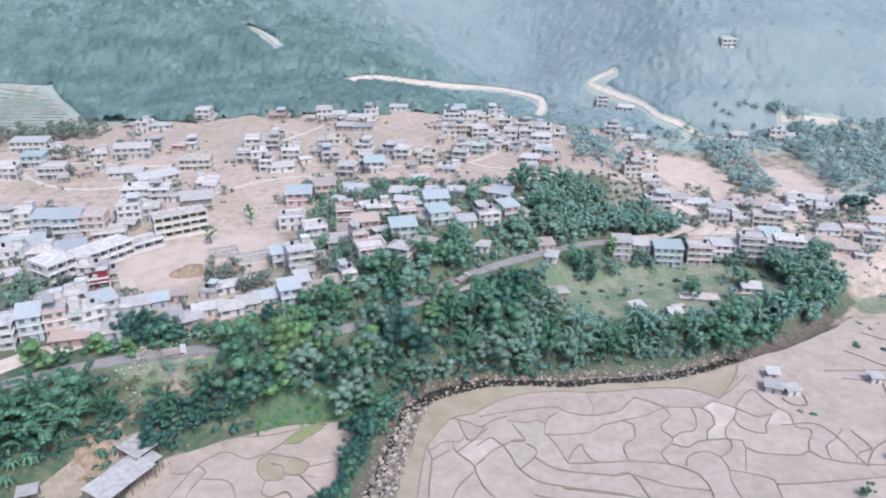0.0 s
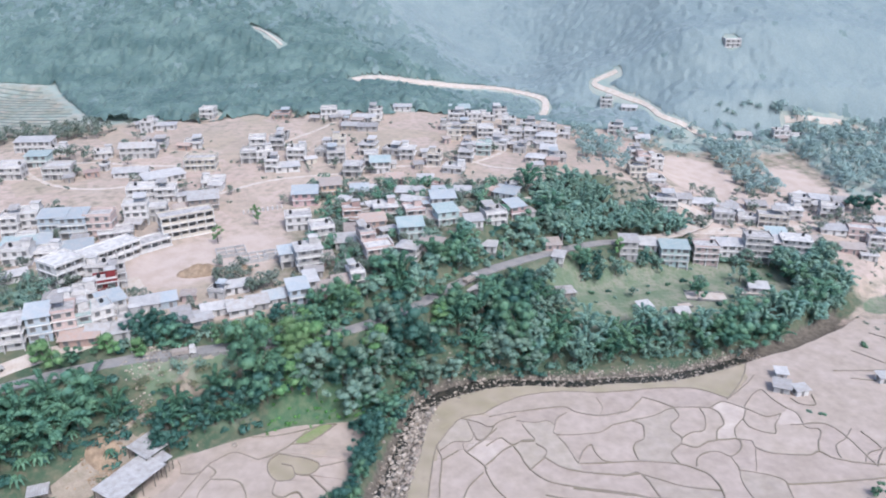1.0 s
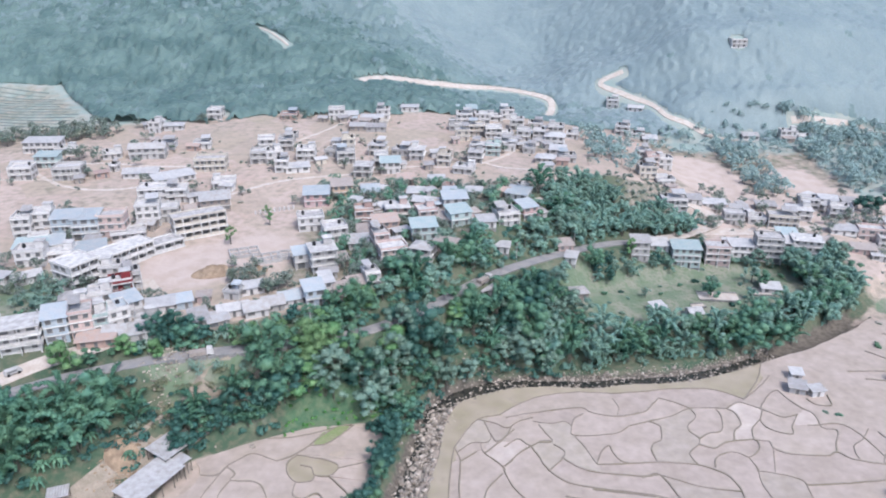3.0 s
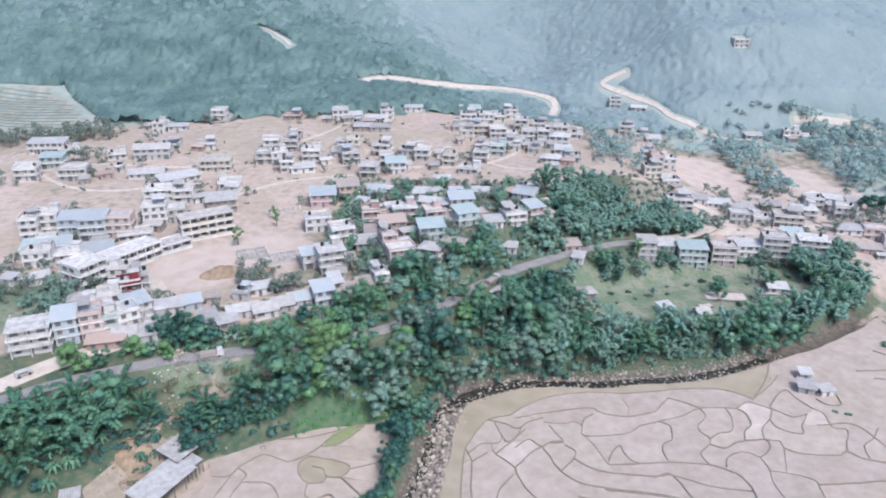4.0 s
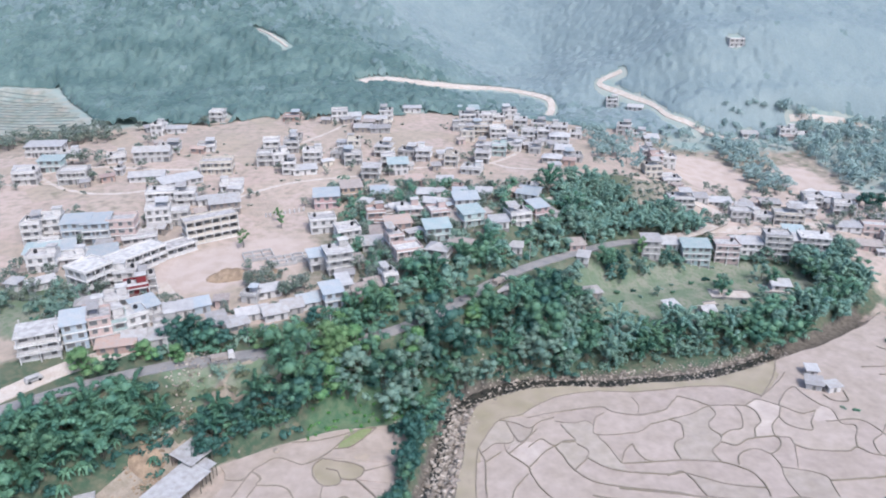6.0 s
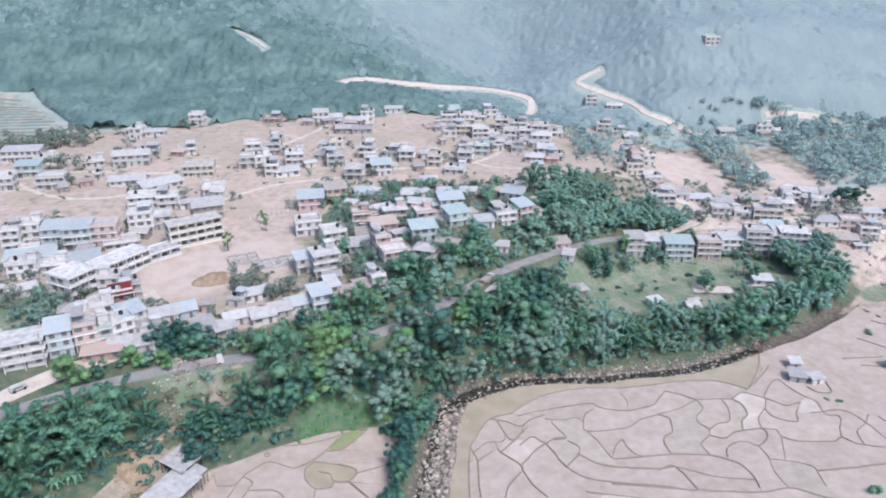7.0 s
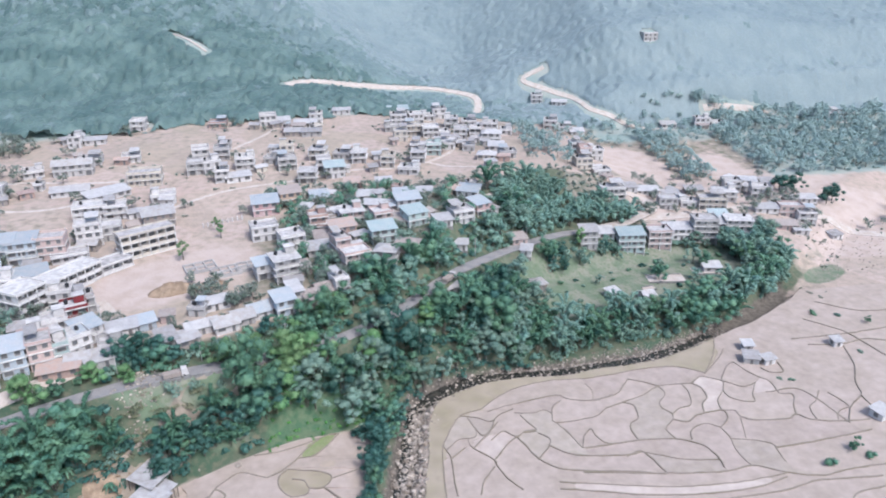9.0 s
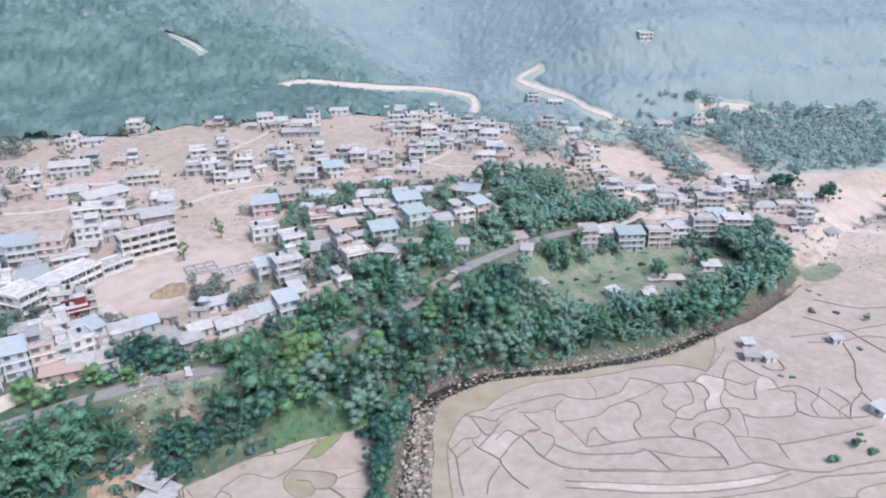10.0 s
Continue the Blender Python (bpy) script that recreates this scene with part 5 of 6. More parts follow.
for x, y, r in ((-60, 158.5, 1.1), (-57, 166, 0.9), (-70, 158, 1.0), (-72, 160, 1.3)):
    stones("boulder", [(x, y, float(valley(x)), r)], "weathered grey boulder lying on the paddy mud", STONE, "boulder")["kind"] = "thing"


# ---- plants ----
def leaves(centres, radii, count, size, rng, squash=0.85, up=0.5, jitter=0.18, inner=0.72):
    """Corners of loose leaf blades over the surface of clumps."""
    k = len(centres) * count
    c, r = np.repeat(np.asarray(centres, float), count, 0), np.repeat(np.asarray(radii, float), count)[:, None]
    d = rng.normal(size=(k, 3))
    d[:, 2] = np.abs(d[:, 2]) * 0.9 - 0.35 * (rng.random(k) < 0.45)
    d /= np.linalg.norm(d, axis=1)[:, None]
    p = c + d * r * rng.uniform(inner, 1.14, (k, 1)) * (1, 1, squash)
    nrm = d + rng.normal(size=(k, 3)) * jitter + (0, 0, up)
    nrm /= np.linalg.norm(nrm, axis=1)[:, None]
    t = np.cross(nrm, rng.normal(size=(k, 3)))
    t /= np.linalg.norm(t, axis=1)[:, None] + 1e-9
    b = np.cross(nrm, t)
    s = size * rng.uniform(0.6, 1.3, (k, 1))
    return np.stack([p - t * s - b * s * 0.2, p + b * s * 0.6 - nrm * s * 0.1, p + t * s + b * s * 0.1, p - b * s * 0.6 - nrm * s * 0.15], 1).reshape(-1, 3)


CORE = bmesh.new()
bmesh.ops.create_icosphere(CORE, subdivisions=1, radius=1.0)
CORE_V, CORE_F = np.array([v.co[:] for v in CORE.verts]), [tuple(v.index for v in f.verts) for f in CORE.faces]
CORE.free()


def crown_mesh(name, centres, radii, blades, material, seed, inner=0.78):
    """Leaf blades round dense inner foliage, a solid core added per clump to block light, in one mesh."""
    rng = np.random.default_rng(seed)
    n = len(blades)
    v, f = [blades], [tuple(range(i, i + 4)) for i in range(0, n, 4)]
    for c, r in zip(centres, radii):
        v.append(np.asarray(c) + CORE_V * (1, 1, 0.85) * r * inner * rng.uniform(0.85, 1.12, (len(CORE_V), 1)))
        f += [tuple(n + i for i in t) for t in CORE_F]
        n += len(CORE_V)
    me = mesh_of(name, np.vstack(v), f, material)
    me.polygons.foreach_set("use_smooth", [len(t) == 3 for t in f])
    return me


def broad_tree(tall, wide, tone, seed, label, count=60, clumps=16):
    """A trunk that forks into limbs; each limb carries a few leafy clumps, the upper ones larger."""
    rng = np.random.default_rng(seed)
    root = thing("tree", pose(0, 0, 0), label, "tree", "trees of the valley")
    fork = (rng.normal(0, 0.2), rng.normal(0, 0.2), tall * 0.34)
    wood = Form().tube((0, 0, -1), fork, 0.3, 0.2, 7)
    centres, radii = [], []
    limbs = max(5, clumps // 3)
    for i in range(limbs):
        a, u = 2.4 * i + rng.uniform(-0.4, 0.4), (i + 0.5) / limbs
        z = tall * (0.42 + 0.44 * (1 - u) + rng.uniform(-0.05, 0.05))
        reach = wide * (0.1 + 0.3 * u ** 0.7) * rng.uniform(0.8, 1.2)
        tip = np.array((reach * math.cos(a), reach * math.sin(a), z))
        wood.tube(fork, tip, 0.14, 0.05, 5)
        size = wide * rng.uniform(0.15, 0.22)
        for k in range(clumps // limbs + 1):
            centres.append(tip + rng.normal(0, size * 0.85, 3) * (1, 1, 0.8) - (0, 0, size * 0.5 * k))
            radii.append(size * rng.uniform(0.5, 1.15))
    part("trunk", wood, BARK, root)
    part("crown", crown_mesh("crown", centres, radii, leaves(centres, radii, int(count * 1.2), 0.26, rng, 0.85, 0.25, 0.32, 0.74), LEAF[tone], seed, 0.72), None, root)
    return root


def bamboo_clump(tall, seed, tone="bamboo", culms=12):
    """Culms that rise from one base and arch outwards, each with a drooping plume of narrow leaves."""
    rng = np.random.default_rng(seed)
    root = thing("bamboo_clump", pose(0, 0, 0), "dense clump of dark green bamboo with drooping plumes", "bamboo", "bamboo grove")
    stems, centres, radii = Form(), [], []
    for i in range(culms):
        a, lean = 2.4 * i + rng.uniform(-0.5, 0.5), rng.uniform(2.0, 6.8)
        hgt = tall * rng.uniform(0.55, 1.05)
        last = None
        for k in range(12):
            t = k / 11
            p = (math.cos(a) * (0.4 + lean * t ** 2.0), math.sin(a) * (0.4 + lean * t ** 2.0), hgt * (1.5 * t - 0.62 * t ** 3.4) - 0.3)
            if last and k < 8 and k % 2 == 0:
                stems.tube(last, p, 0.06, 0.05, 4)
            if k > 3:
                centres.append(p)
                radii.append(0.3 + 0.6 * math.sin(min(1.0, (t - 0.25) / 0.75) * 2.7) + 0.1 * rng.random())
            last = p if k % 2 == 0 else last
    tagged(part("culm", stems, BARK, root), kind="stuff")
    part("foliage", crown_mesh("foliage", centres, radii, leaves(centres, radii, 18, 0.25, rng, 1.0, 0.2, 0.2, 0.75), LEAF[tone], seed, 0.7), None, root)
    return root


def bush(size, tone, seed, label):
    rng = np.random.default_rng(seed)
    root = thing("bush", pose(0, 0, 0), label, "bush", "bushes on the banks")
    centres = [(rng.normal(0, size * 0.35), rng.normal(0, size * 0.35), rng.uniform(0.25, 0.6) * size) for i in range(6)]
    stems = Form()
    for c in centres:
        stems.tube((0, 0, -0.4), c, 0.06, 0.02, 4)
    part("stem_bundle", stems, BARK, root)
    part("foliage", crown_mesh("foliage", centres, [size * 0.4] * 6, leaves(centres, [size * 0.4] * 6, 45, 0.26, rng, 0.85, 0.2, 0.22, 0.82), LEAF[tone], seed), None, root)
    return root


def banana(seed):
    rng = random.Random(seed)
    root = thing("banana_plant", pose(0, 0, 0), "banana plant with long arching green leaves", "banana plant", "banana plants")
    part("stem", Form().tube((0, 0, -0.4), (0, 0, 2.6), 0.2, 0.14, 7), LEAF["mid"], root)
    for i in range(8):
        a, f = i * 0.8 + rng.uniform(-0.2, 0.2), Form()
        pts = [(math.cos(a) * r, math.sin(a) * r, 2.5 + 1.9 * r - 0.75 * r * r) for r in (0, 0.7, 1.4, 2.1, 2.7)]
        for (p, q), w in zip(zip(pts[:-1], pts[1:]), (0.2, 0.4, 0.4, 0.2)):
            ox, oy = -math.sin(a) * w, math.cos(a) * w
            f.hexa([(p[0] - ox, p[1] - oy, p[2] - 0.14), (q[0] - ox, q[1] - oy, q[2] - 0.14), (q[0], q[1], q[2] - 0.02), (p[0], p[1], p[2] - 0.02)] + [(p[0] - ox, p[1] - oy, p[2] - 0.11), (q[0] - ox, q[1] - oy, q[2] - 0.11), (q[0], q[1], q[2]), (p[0], p[1], p[2])])
            f.hexa([(p[0], p[1], p[2] - 0.02), (q[0], q[1], q[2] - 0.02), (q[0] + ox, q[1] + oy, q[2] - 0.14), (p[0] + ox, p[1] + oy, p[2] - 0.14)] + [(p[0], p[1], p[2]), (q[0], q[1], q[2]), (q[0] + ox, q[1] + oy, q[2] - 0.11), (p[0] + ox, p[1] + oy, p[2] - 0.11)])
        part("leaf", f, LEAF["mid"], root)
    return root


KINDS = {
    "deep": [broad_tree(12, 10, "deep", 11, "tall dark green broadleaf tree on the bank", 75, 20), broad_tree(9.5, 8.5, "deep", 12, "rounded dark green broadleaf tree on the bank", 70, 16)],
    "mid": [broad_tree(11, 9, "mid", 13, "leafy green broadleaf tree on the slope", 75, 18), broad_tree(8, 7, "mid", 14, "small leafy green tree on the slope", 70, 14)],
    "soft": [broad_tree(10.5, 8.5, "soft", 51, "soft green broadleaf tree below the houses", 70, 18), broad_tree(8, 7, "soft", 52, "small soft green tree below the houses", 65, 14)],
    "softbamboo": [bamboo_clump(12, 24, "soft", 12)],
    "bright": [broad_tree(10, 9, "bright", 15, "spreading tree with fresh yellow-green leaves", 80, 18)],
    "olive": [broad_tree(12, 8.5, "olive", 16, "tall sparse grey-green tree", 55, 18), broad_tree(8.5, 7, "olive", 17, "grey-green tree with an open crown", 50, 14)],
    "slim": [broad_tree(10, 4.6, "bright", 18, "slim upright tree with light green leaves", 60, 14)],
    "bamboo": [bamboo_clump(12, 21), bamboo_clump(10, 22), bamboo_clump(13, 23, "mid", 12)],
    "bush": [bush(2.6, "mid", 31, "low round green bush on dry ground"), bush(2.0, "olive", 32, "low grey-green bush on dry ground"), bush(3.2, "deep", 33, "dense dark green bush on the bank")],
    "banana": [banana(41)],
}
LIGHT = {}


def light_form(kind, tone, seed):
    """A plain small crown or bush for the countless far and low plants."""
    rng = np.random.default_rng(seed)
    if kind == "bush":
        c, r, n, s = [(rng.normal(0, 0.8), rng.normal(0, 0.8), rng.uniform(0.5, 1.4)) for i in range(4)], [1.0] * 4, 17, 0.46
    else:
        c, r, n, s = [(rng.normal(0, 1.7), rng.normal(0, 1.7), rng.uniform(3.0, 8.2)) for i in range(9)], [1.9] * 9, 24, 0.62
    return quads_mesh("foliage", leaves(c, r, n, s, rng), LEAF[tone])


LIGHT["bush"] = [light_form("bush", t, 60 + i) for i, t in enumerate(("mid", "olive", "deep"))]
for i, t in enumerate(("deep", "mid", "olive", "bright", "soft")):
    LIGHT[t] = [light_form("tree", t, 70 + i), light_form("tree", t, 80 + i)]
LIGHT["banana"] = LIGHT["bush"]
STEM = Form().tube((0, 0, -0.3), (0, 0, 3.5), 0.2, 0.1, 4).mesh("stem", BARK)
FIRST = {id(o) for v in KINDS.values() for o in v}
HOUSE_SPOTS = [(o.location.x, o.location.y) for o in scene.objects if o.get("category") in ("house", "school")]
HOUSE_XY = np.array(HOUSE_SPOTS)
BULK = {}


def plant(kind, x, y, scale=1.0, rng=random, bulk=""):
    ob = rng.choice(KINDS[kind])
    m = pose(x, y, float(height(x, y)) - 0.1, 0, 0, rng.uniform(0, 360))
    size = (scale * rng.uniform(0.9, 1.1), scale * rng.uniform(0.9, 1.1), scale * rng.uniform(0.88, 1.12))
    if bulk:
        m = m @ Matrix.Diagonal((*size, 1))
        BULK.setdefault((rng.choice(LIGHT[kind]), bulk), []).append(np.array(m))
        if kind not in ("bush", "banana"):
            BULK.setdefault((STEM, bulk), []).append(np.array(m))
        return None
    if id(ob) in FIRST:
        FIRST.discard(id(ob))
        ob.matrix_basis = m
        ob.scale = size
        return ob
    made = copy_thing(ob, m)
    made.scale = size
    return made


def join_bulk():
    """Far and countless plants as a few joined masses, one for each leaf colour."""
    groups = {}
    for (me, tone), poses in BULK.items():
        v = np.empty(len(me.vertices) * 3, np.float32)
        me.vertices.foreach_get("co", v)
        v = np.c_[v.reshape(-1, 3), np.ones(len(me.vertices))]
        loose = len(v) == 4 * len(me.polygons)
        if not loose:
            k = np.array([list(p.vertices) for p in me.polygons if len(p.vertices) == 4])
            v = v[k.ravel()]
        for m in poses:
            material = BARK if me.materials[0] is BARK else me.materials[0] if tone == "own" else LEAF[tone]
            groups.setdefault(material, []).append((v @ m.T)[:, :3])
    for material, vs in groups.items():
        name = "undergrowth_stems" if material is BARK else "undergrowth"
        words = "dense green undergrowth on the wooded bank" if material not in (BARK, LEAF["haze"], LEAF["dusty"]) else "thin stems under bushes and small trees" if material is BARK else "green trees over the side valley, paled by haze in their colour" if material is LEAF["haze"] else "dusty green bushes and small trees among the houses, paled for haze"
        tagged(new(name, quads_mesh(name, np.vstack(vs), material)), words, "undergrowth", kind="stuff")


def clear(x, y, gap=0.0):
    """Off the roads, the river and the houses."""
    if far_from(MAIN_ROAD, x, y) < 4.4 + gap or far_from(RIVER_LINE, x, y) < 3.4:
        return False
    if -12 < x < 110 and y < float(np.interp(x, RIVER_LINE[:, 0], RIVER_LINE[:, 1])) or y < 190 and -30 < x and x > float(np.interp(y, RIVER_LINE[:40, 1], RIVER_LINE[:40, 0])):
        return False
    return np.hypot(HOUSE_XY[:, 0] - x, HOUSE_XY[:, 1] - y).min() > 6.5 + gap


def grove(x0, x1, low, high, spacing, mix, seed, scale=1.0, thin=0.0, bulk="", low_by_road=False):
    """Plants trees between two lines of the plan."""
    rng = random.Random(seed)
    x = x0
    while x < x1:
        a, b = low(x), high(x)
        y = a + rng.uniform(0, spacing * 0.5)
        while y < b:
            px, py = x + rng.uniform(-0.4, 0.4) * spacing, y + rng.uniform(-0.4, 0.4) * spacing
            if rng.random() >= thin and clear(px, py, -2.6 if mix == ["bush"] else 0.0):
                size = scale * rng.uniform(0.78, 1.15)
                if low_by_road:
                    drop = float(line("road", px)) - py
                    room = float(height(px, py + drop)) - float(height(px, py)) + 0.42 * drop
                    glimpse = any(a0 < px < a1 for a0, a1 in ((-31, -20), (-13, -5), (2, 39)))
                    size = max(0.35, min(size, room / 11.5)) if glimpse else size
                plant(rng.choice(mix), px, py, size, rng, bulk)
            y += spacing
        x += spacing


def lane(name, off):
    return lambda x: float(line(name, x)) + off


# the bamboo grove above the shed
grove(-130, -86, lambda x: float(line("foot", x)) + 8, lane("road", -5), 5.0, ["bamboo", "bamboo", "bamboo", "mid"], 1, 1.12)
# scrub and trees on the bank below the road
grove(-80, -56, lane("foot", 0.5), lane("bench", -1), 3.7, ["bamboo", "mid", "deep"], 2, 0.75)
grove(-60, -24, lambda x: float(line("foot", x)) + (4.0 if x > -52 else 1.5), lane("road", -3.5), 4.2, ["deep", "deep", "olive", "mid", "bamboo"], 4, 0.95)
grove(-30, 30, lane("foot", -3), lane("road", -4.0), 4.8, ["deep", "olive", "mid", "deep", "olive", "bamboo", "mid"], 5, 1.15, low_by_road=True)
# a row of trees that closes the road off from the valley
grove(-57, -33, lane("road", -5.0), lane("road", -2.0), 3.4, ["mid", "bright", "mid", "olive", "mid"], 62, 1.25)
grove(-20, -13, lane("road", -5.0), lane("road", -1.6), 3.6, ["mid", "deep", "olive"], 63, 1.2)
grove(-4, 1, lane("road", -5.0), lane("road", -1.6), 3.6, ["mid", "bright", "olive"], 64, 1.0)
grove(38, 52, lane("road", -7.0), lane("road", -1.6), 3.8, ["deep", "mid", "olive"], 66, 0.85)
# the belt between the road and the town
grove(-100, -30, lane("verge", 2), lane("edge", -2), 3.7, ["bright", "mid", "deep", "mid"], 6, 0.62)
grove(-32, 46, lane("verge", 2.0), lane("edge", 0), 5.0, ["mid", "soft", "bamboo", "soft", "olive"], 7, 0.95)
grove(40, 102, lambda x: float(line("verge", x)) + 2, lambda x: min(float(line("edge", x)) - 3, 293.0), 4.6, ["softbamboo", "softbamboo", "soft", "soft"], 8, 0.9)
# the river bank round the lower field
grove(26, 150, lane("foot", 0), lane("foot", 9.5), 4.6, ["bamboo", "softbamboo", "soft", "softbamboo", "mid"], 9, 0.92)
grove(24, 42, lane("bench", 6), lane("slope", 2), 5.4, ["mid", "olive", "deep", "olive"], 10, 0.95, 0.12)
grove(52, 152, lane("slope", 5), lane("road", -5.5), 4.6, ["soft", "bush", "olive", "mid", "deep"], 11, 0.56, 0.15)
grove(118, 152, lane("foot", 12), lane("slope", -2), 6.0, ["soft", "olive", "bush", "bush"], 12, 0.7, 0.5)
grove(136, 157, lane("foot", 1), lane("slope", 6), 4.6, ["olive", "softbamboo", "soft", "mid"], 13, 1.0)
grove(-27, -9, lambda x: 166.0, lambda x: 192.0, 3.0, ["deep", "bush", "mid", "bush"], 67, 0.62)
# bushes in the grass of the lower field
grove(40, 150, lane("bench", 3), lane("slope", 6), 7.5, ["bush", "bush", "soft", "olive"], 68, 0.6, 0.45)
# lush grass at the foot of the bank
grove(-52, -20, lane("foot", -3.5), lane("foot", 6.0), 2.4, ["bush"], 60, 0.4, 0.3, "fresh")
# undergrowth that closes the banks
for x0, x1, a, b, seed in ((-88, -57, lane("foot", 0), lane("bench", 1), 51), (-60, 30, lambda x: float(line("foot", x)) + (5 if x < -20 else -3), lane("road", -3.5), 52), (-95, 20, lane("verge", 1), lane("edge", 0), 53), (-128, -86, lane("foot", 6), lane("road", -4), 56)):
    grove(x0, x1, a, b, 3.1, ["bush"], seed, 1.15, 0.1, "own" if seed == 53 else "deep", low_by_road=x0 == -60)
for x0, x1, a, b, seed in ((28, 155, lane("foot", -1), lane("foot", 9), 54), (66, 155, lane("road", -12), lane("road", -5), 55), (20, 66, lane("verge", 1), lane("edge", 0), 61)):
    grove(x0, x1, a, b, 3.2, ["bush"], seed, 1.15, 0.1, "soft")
grove(-90, -50, lane("bench", -3), lane("road", -2), 2.3, ["bush"], 57, 0.72, 0.2, "scrub")
grove(-88, -58, lane("bench", -4), lane("road", -3), 4.5, ["bush", "olive"], 69, 0.55, 0.3, "own")
grove(-290, -178, lambda x: float(line("rim", x)) - 14, lambda x: float(line("rim", x)) + 5, 4.4, ["bush", "mid", "olive"], 58, 0.75, 0.2, "dusty")
grove(66, 106, lambda x: 291, lambda x: float(line("edge", x)) + 4, 3.4, ["bush"], 59, 0.8, 0.15, "dusty")
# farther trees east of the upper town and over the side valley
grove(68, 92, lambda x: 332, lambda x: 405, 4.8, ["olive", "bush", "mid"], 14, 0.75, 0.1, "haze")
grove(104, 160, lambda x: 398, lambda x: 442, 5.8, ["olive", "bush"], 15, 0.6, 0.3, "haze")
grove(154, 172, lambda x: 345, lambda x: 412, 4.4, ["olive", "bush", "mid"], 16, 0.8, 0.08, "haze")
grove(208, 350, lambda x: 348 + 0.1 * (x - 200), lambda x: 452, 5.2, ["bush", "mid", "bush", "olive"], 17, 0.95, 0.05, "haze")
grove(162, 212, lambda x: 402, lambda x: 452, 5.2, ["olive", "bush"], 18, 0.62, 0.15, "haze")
grove(-200, -150, lambda x: float(line("rim", x)) - 62 + 0.25 * (x + 200), lambda x: float(line("rim", x)) - 44 + 0.25 * (x + 200), 6.0, ["mid", "olive", "bush"], 19, 0.75, 0.4, "dusty")
for x, y, kind, s in ((198, 326, "deep", 1.1), (204, 324, "deep", 1.0), (216, 312, "deep", 0.95), (222, 316, "deep", 0.9), (250, 300, "deep", 1.1), (262, 306, "deep", 1.1), (258, 312, "mid", 1.1),
                      (-85, 240, "slim", 0.85), (-76, 262, "slim", 0.7), (-74, 256, "slim", 0.6), (-53, 170.5, "slim", 0.75), (68, 262, "slim", 0.95), (-22, 187, "bright", 1.0), (-47, 179, "bright", 1.1), (-40, 180, "bright", 1.0), (22, 216, "bright", 0.8), (-64, 180, "bright", 0.7)):
    plant(kind, x, y, s, random.Random(int(x * 7 + y)))
for x, y, kind, s in ((-87, 180, "deep", 0.75), (-82, 181, "deep", 0.7), (-91, 178, "deep", 0.65), (-88, 171.5, "bright", 0.6), (-110, 164, "bright", 0.9), (-104, 166, "mid", 0.8), (97, 138, "bush", 1.0), (108, 142, "mid", 0.55), (110, 139, "bush", 0.9),
                      (146, 217, "bush", 0.8), (154, 214, "bush", 0.8), (161, 207, "mid", 0.4), (145, 189, "bush", 0.7), (108, 178, "bush", 0.6), (111, 177, "bush", 0.55), (95, 243, "mid", 0.7), (118, 252, "mid", 0.7)):
    plant(kind, x, y, s, random.Random(int(x * 7 + y)))
rng = random.Random(77)
for y in np.arange(118, 174, 1.7):
    plant(rng.choice(("bush", "mid", "deep")), -21.5 - (172 - y) * 0.16 + rng.uniform(-1, 1), float(y), rng.uniform(0.55, 0.8), rng)
for i in range(9):
    x = rng.uniform(-122, -86)
    plant("banana", x, float(line("foot", x)) + rng.uniform(2, 12), rng.uniform(0.7, 1.0), rng)
# garden trees and bushes between the houses
rng = random.Random(5)


def scatter(count, xs, ys, kinds, sizes, ok, leaf="dusty"):
    n = 0
    for k in range(count * 40):
        x, y = rng.uniform(*xs), rng.uniform(*ys)
        near = np.hypot(HOUSE_XY[:, 0] - x, HOUSE_XY[:, 1] - y).min()
        if near > 4.8 and ok(x, y, near):
            plant(rng.choice(kinds), x, y, rng.uniform(*sizes), rng, leaf)
            n += 1
            if n == count:
                break


scatter(300, (-62, 46), (205, 296), ("bush", "bush", "bush", "mid", "olive", "banana"), (0.32, 0.6), lambda x, y, d: y > float(line("edge", x)) + 2 and not (x < -50 and y < 262 - 0.2 * x))
scatter(150, (-62, 46), (205, 296), ("bush", "bush", "mid", "olive"), (0.4, 0.75), lambda x, y, d: d < 10 and y > float(line("edge", x)) + 2 and not (x < -50 and y < 262 - 0.2 * x), "own")
scatter(80, (-165, -122), (180, 216), ("bush", "bush", "olive"), (0.4, 0.8), lambda x, y, d: wob(x, y, 30, 3) > 0.0, "own")
scatter(230, (-205, 62), (262, 398), ("bush", "bush", "bush", "olive"), (0.35, 0.6), lambda x, y, d: d < 12)
scatter(90, (100, 200), (280, 345), ("bush", "olive"), (0.45, 0.75), lambda x, y, d: True)
scatter(130, (-160, -96), (183, 262), ("bush", "bush", "mid"), (0.35, 0.7), lambda x, y, d: d < 14 and far_from([(-125, 215), (-108, 236), (-90, 250)], x + 4, y - 4) > 9 and not (-112 < x < -60 and 205 < y < 250))
scatter(70, (150, 262), (196, 300), ("bush", "bush", "olive"), (0.3, 0.65), lambda x, y, d: wob(x, y, 40, 2) > 0.1)
scatter(60, (-80, -30), (190, 222), ("bush", "bush", "mid"), (0.4, 0.7), lambda x, y, d: y > float(line("edge", x)) + 8)
join_bulk()


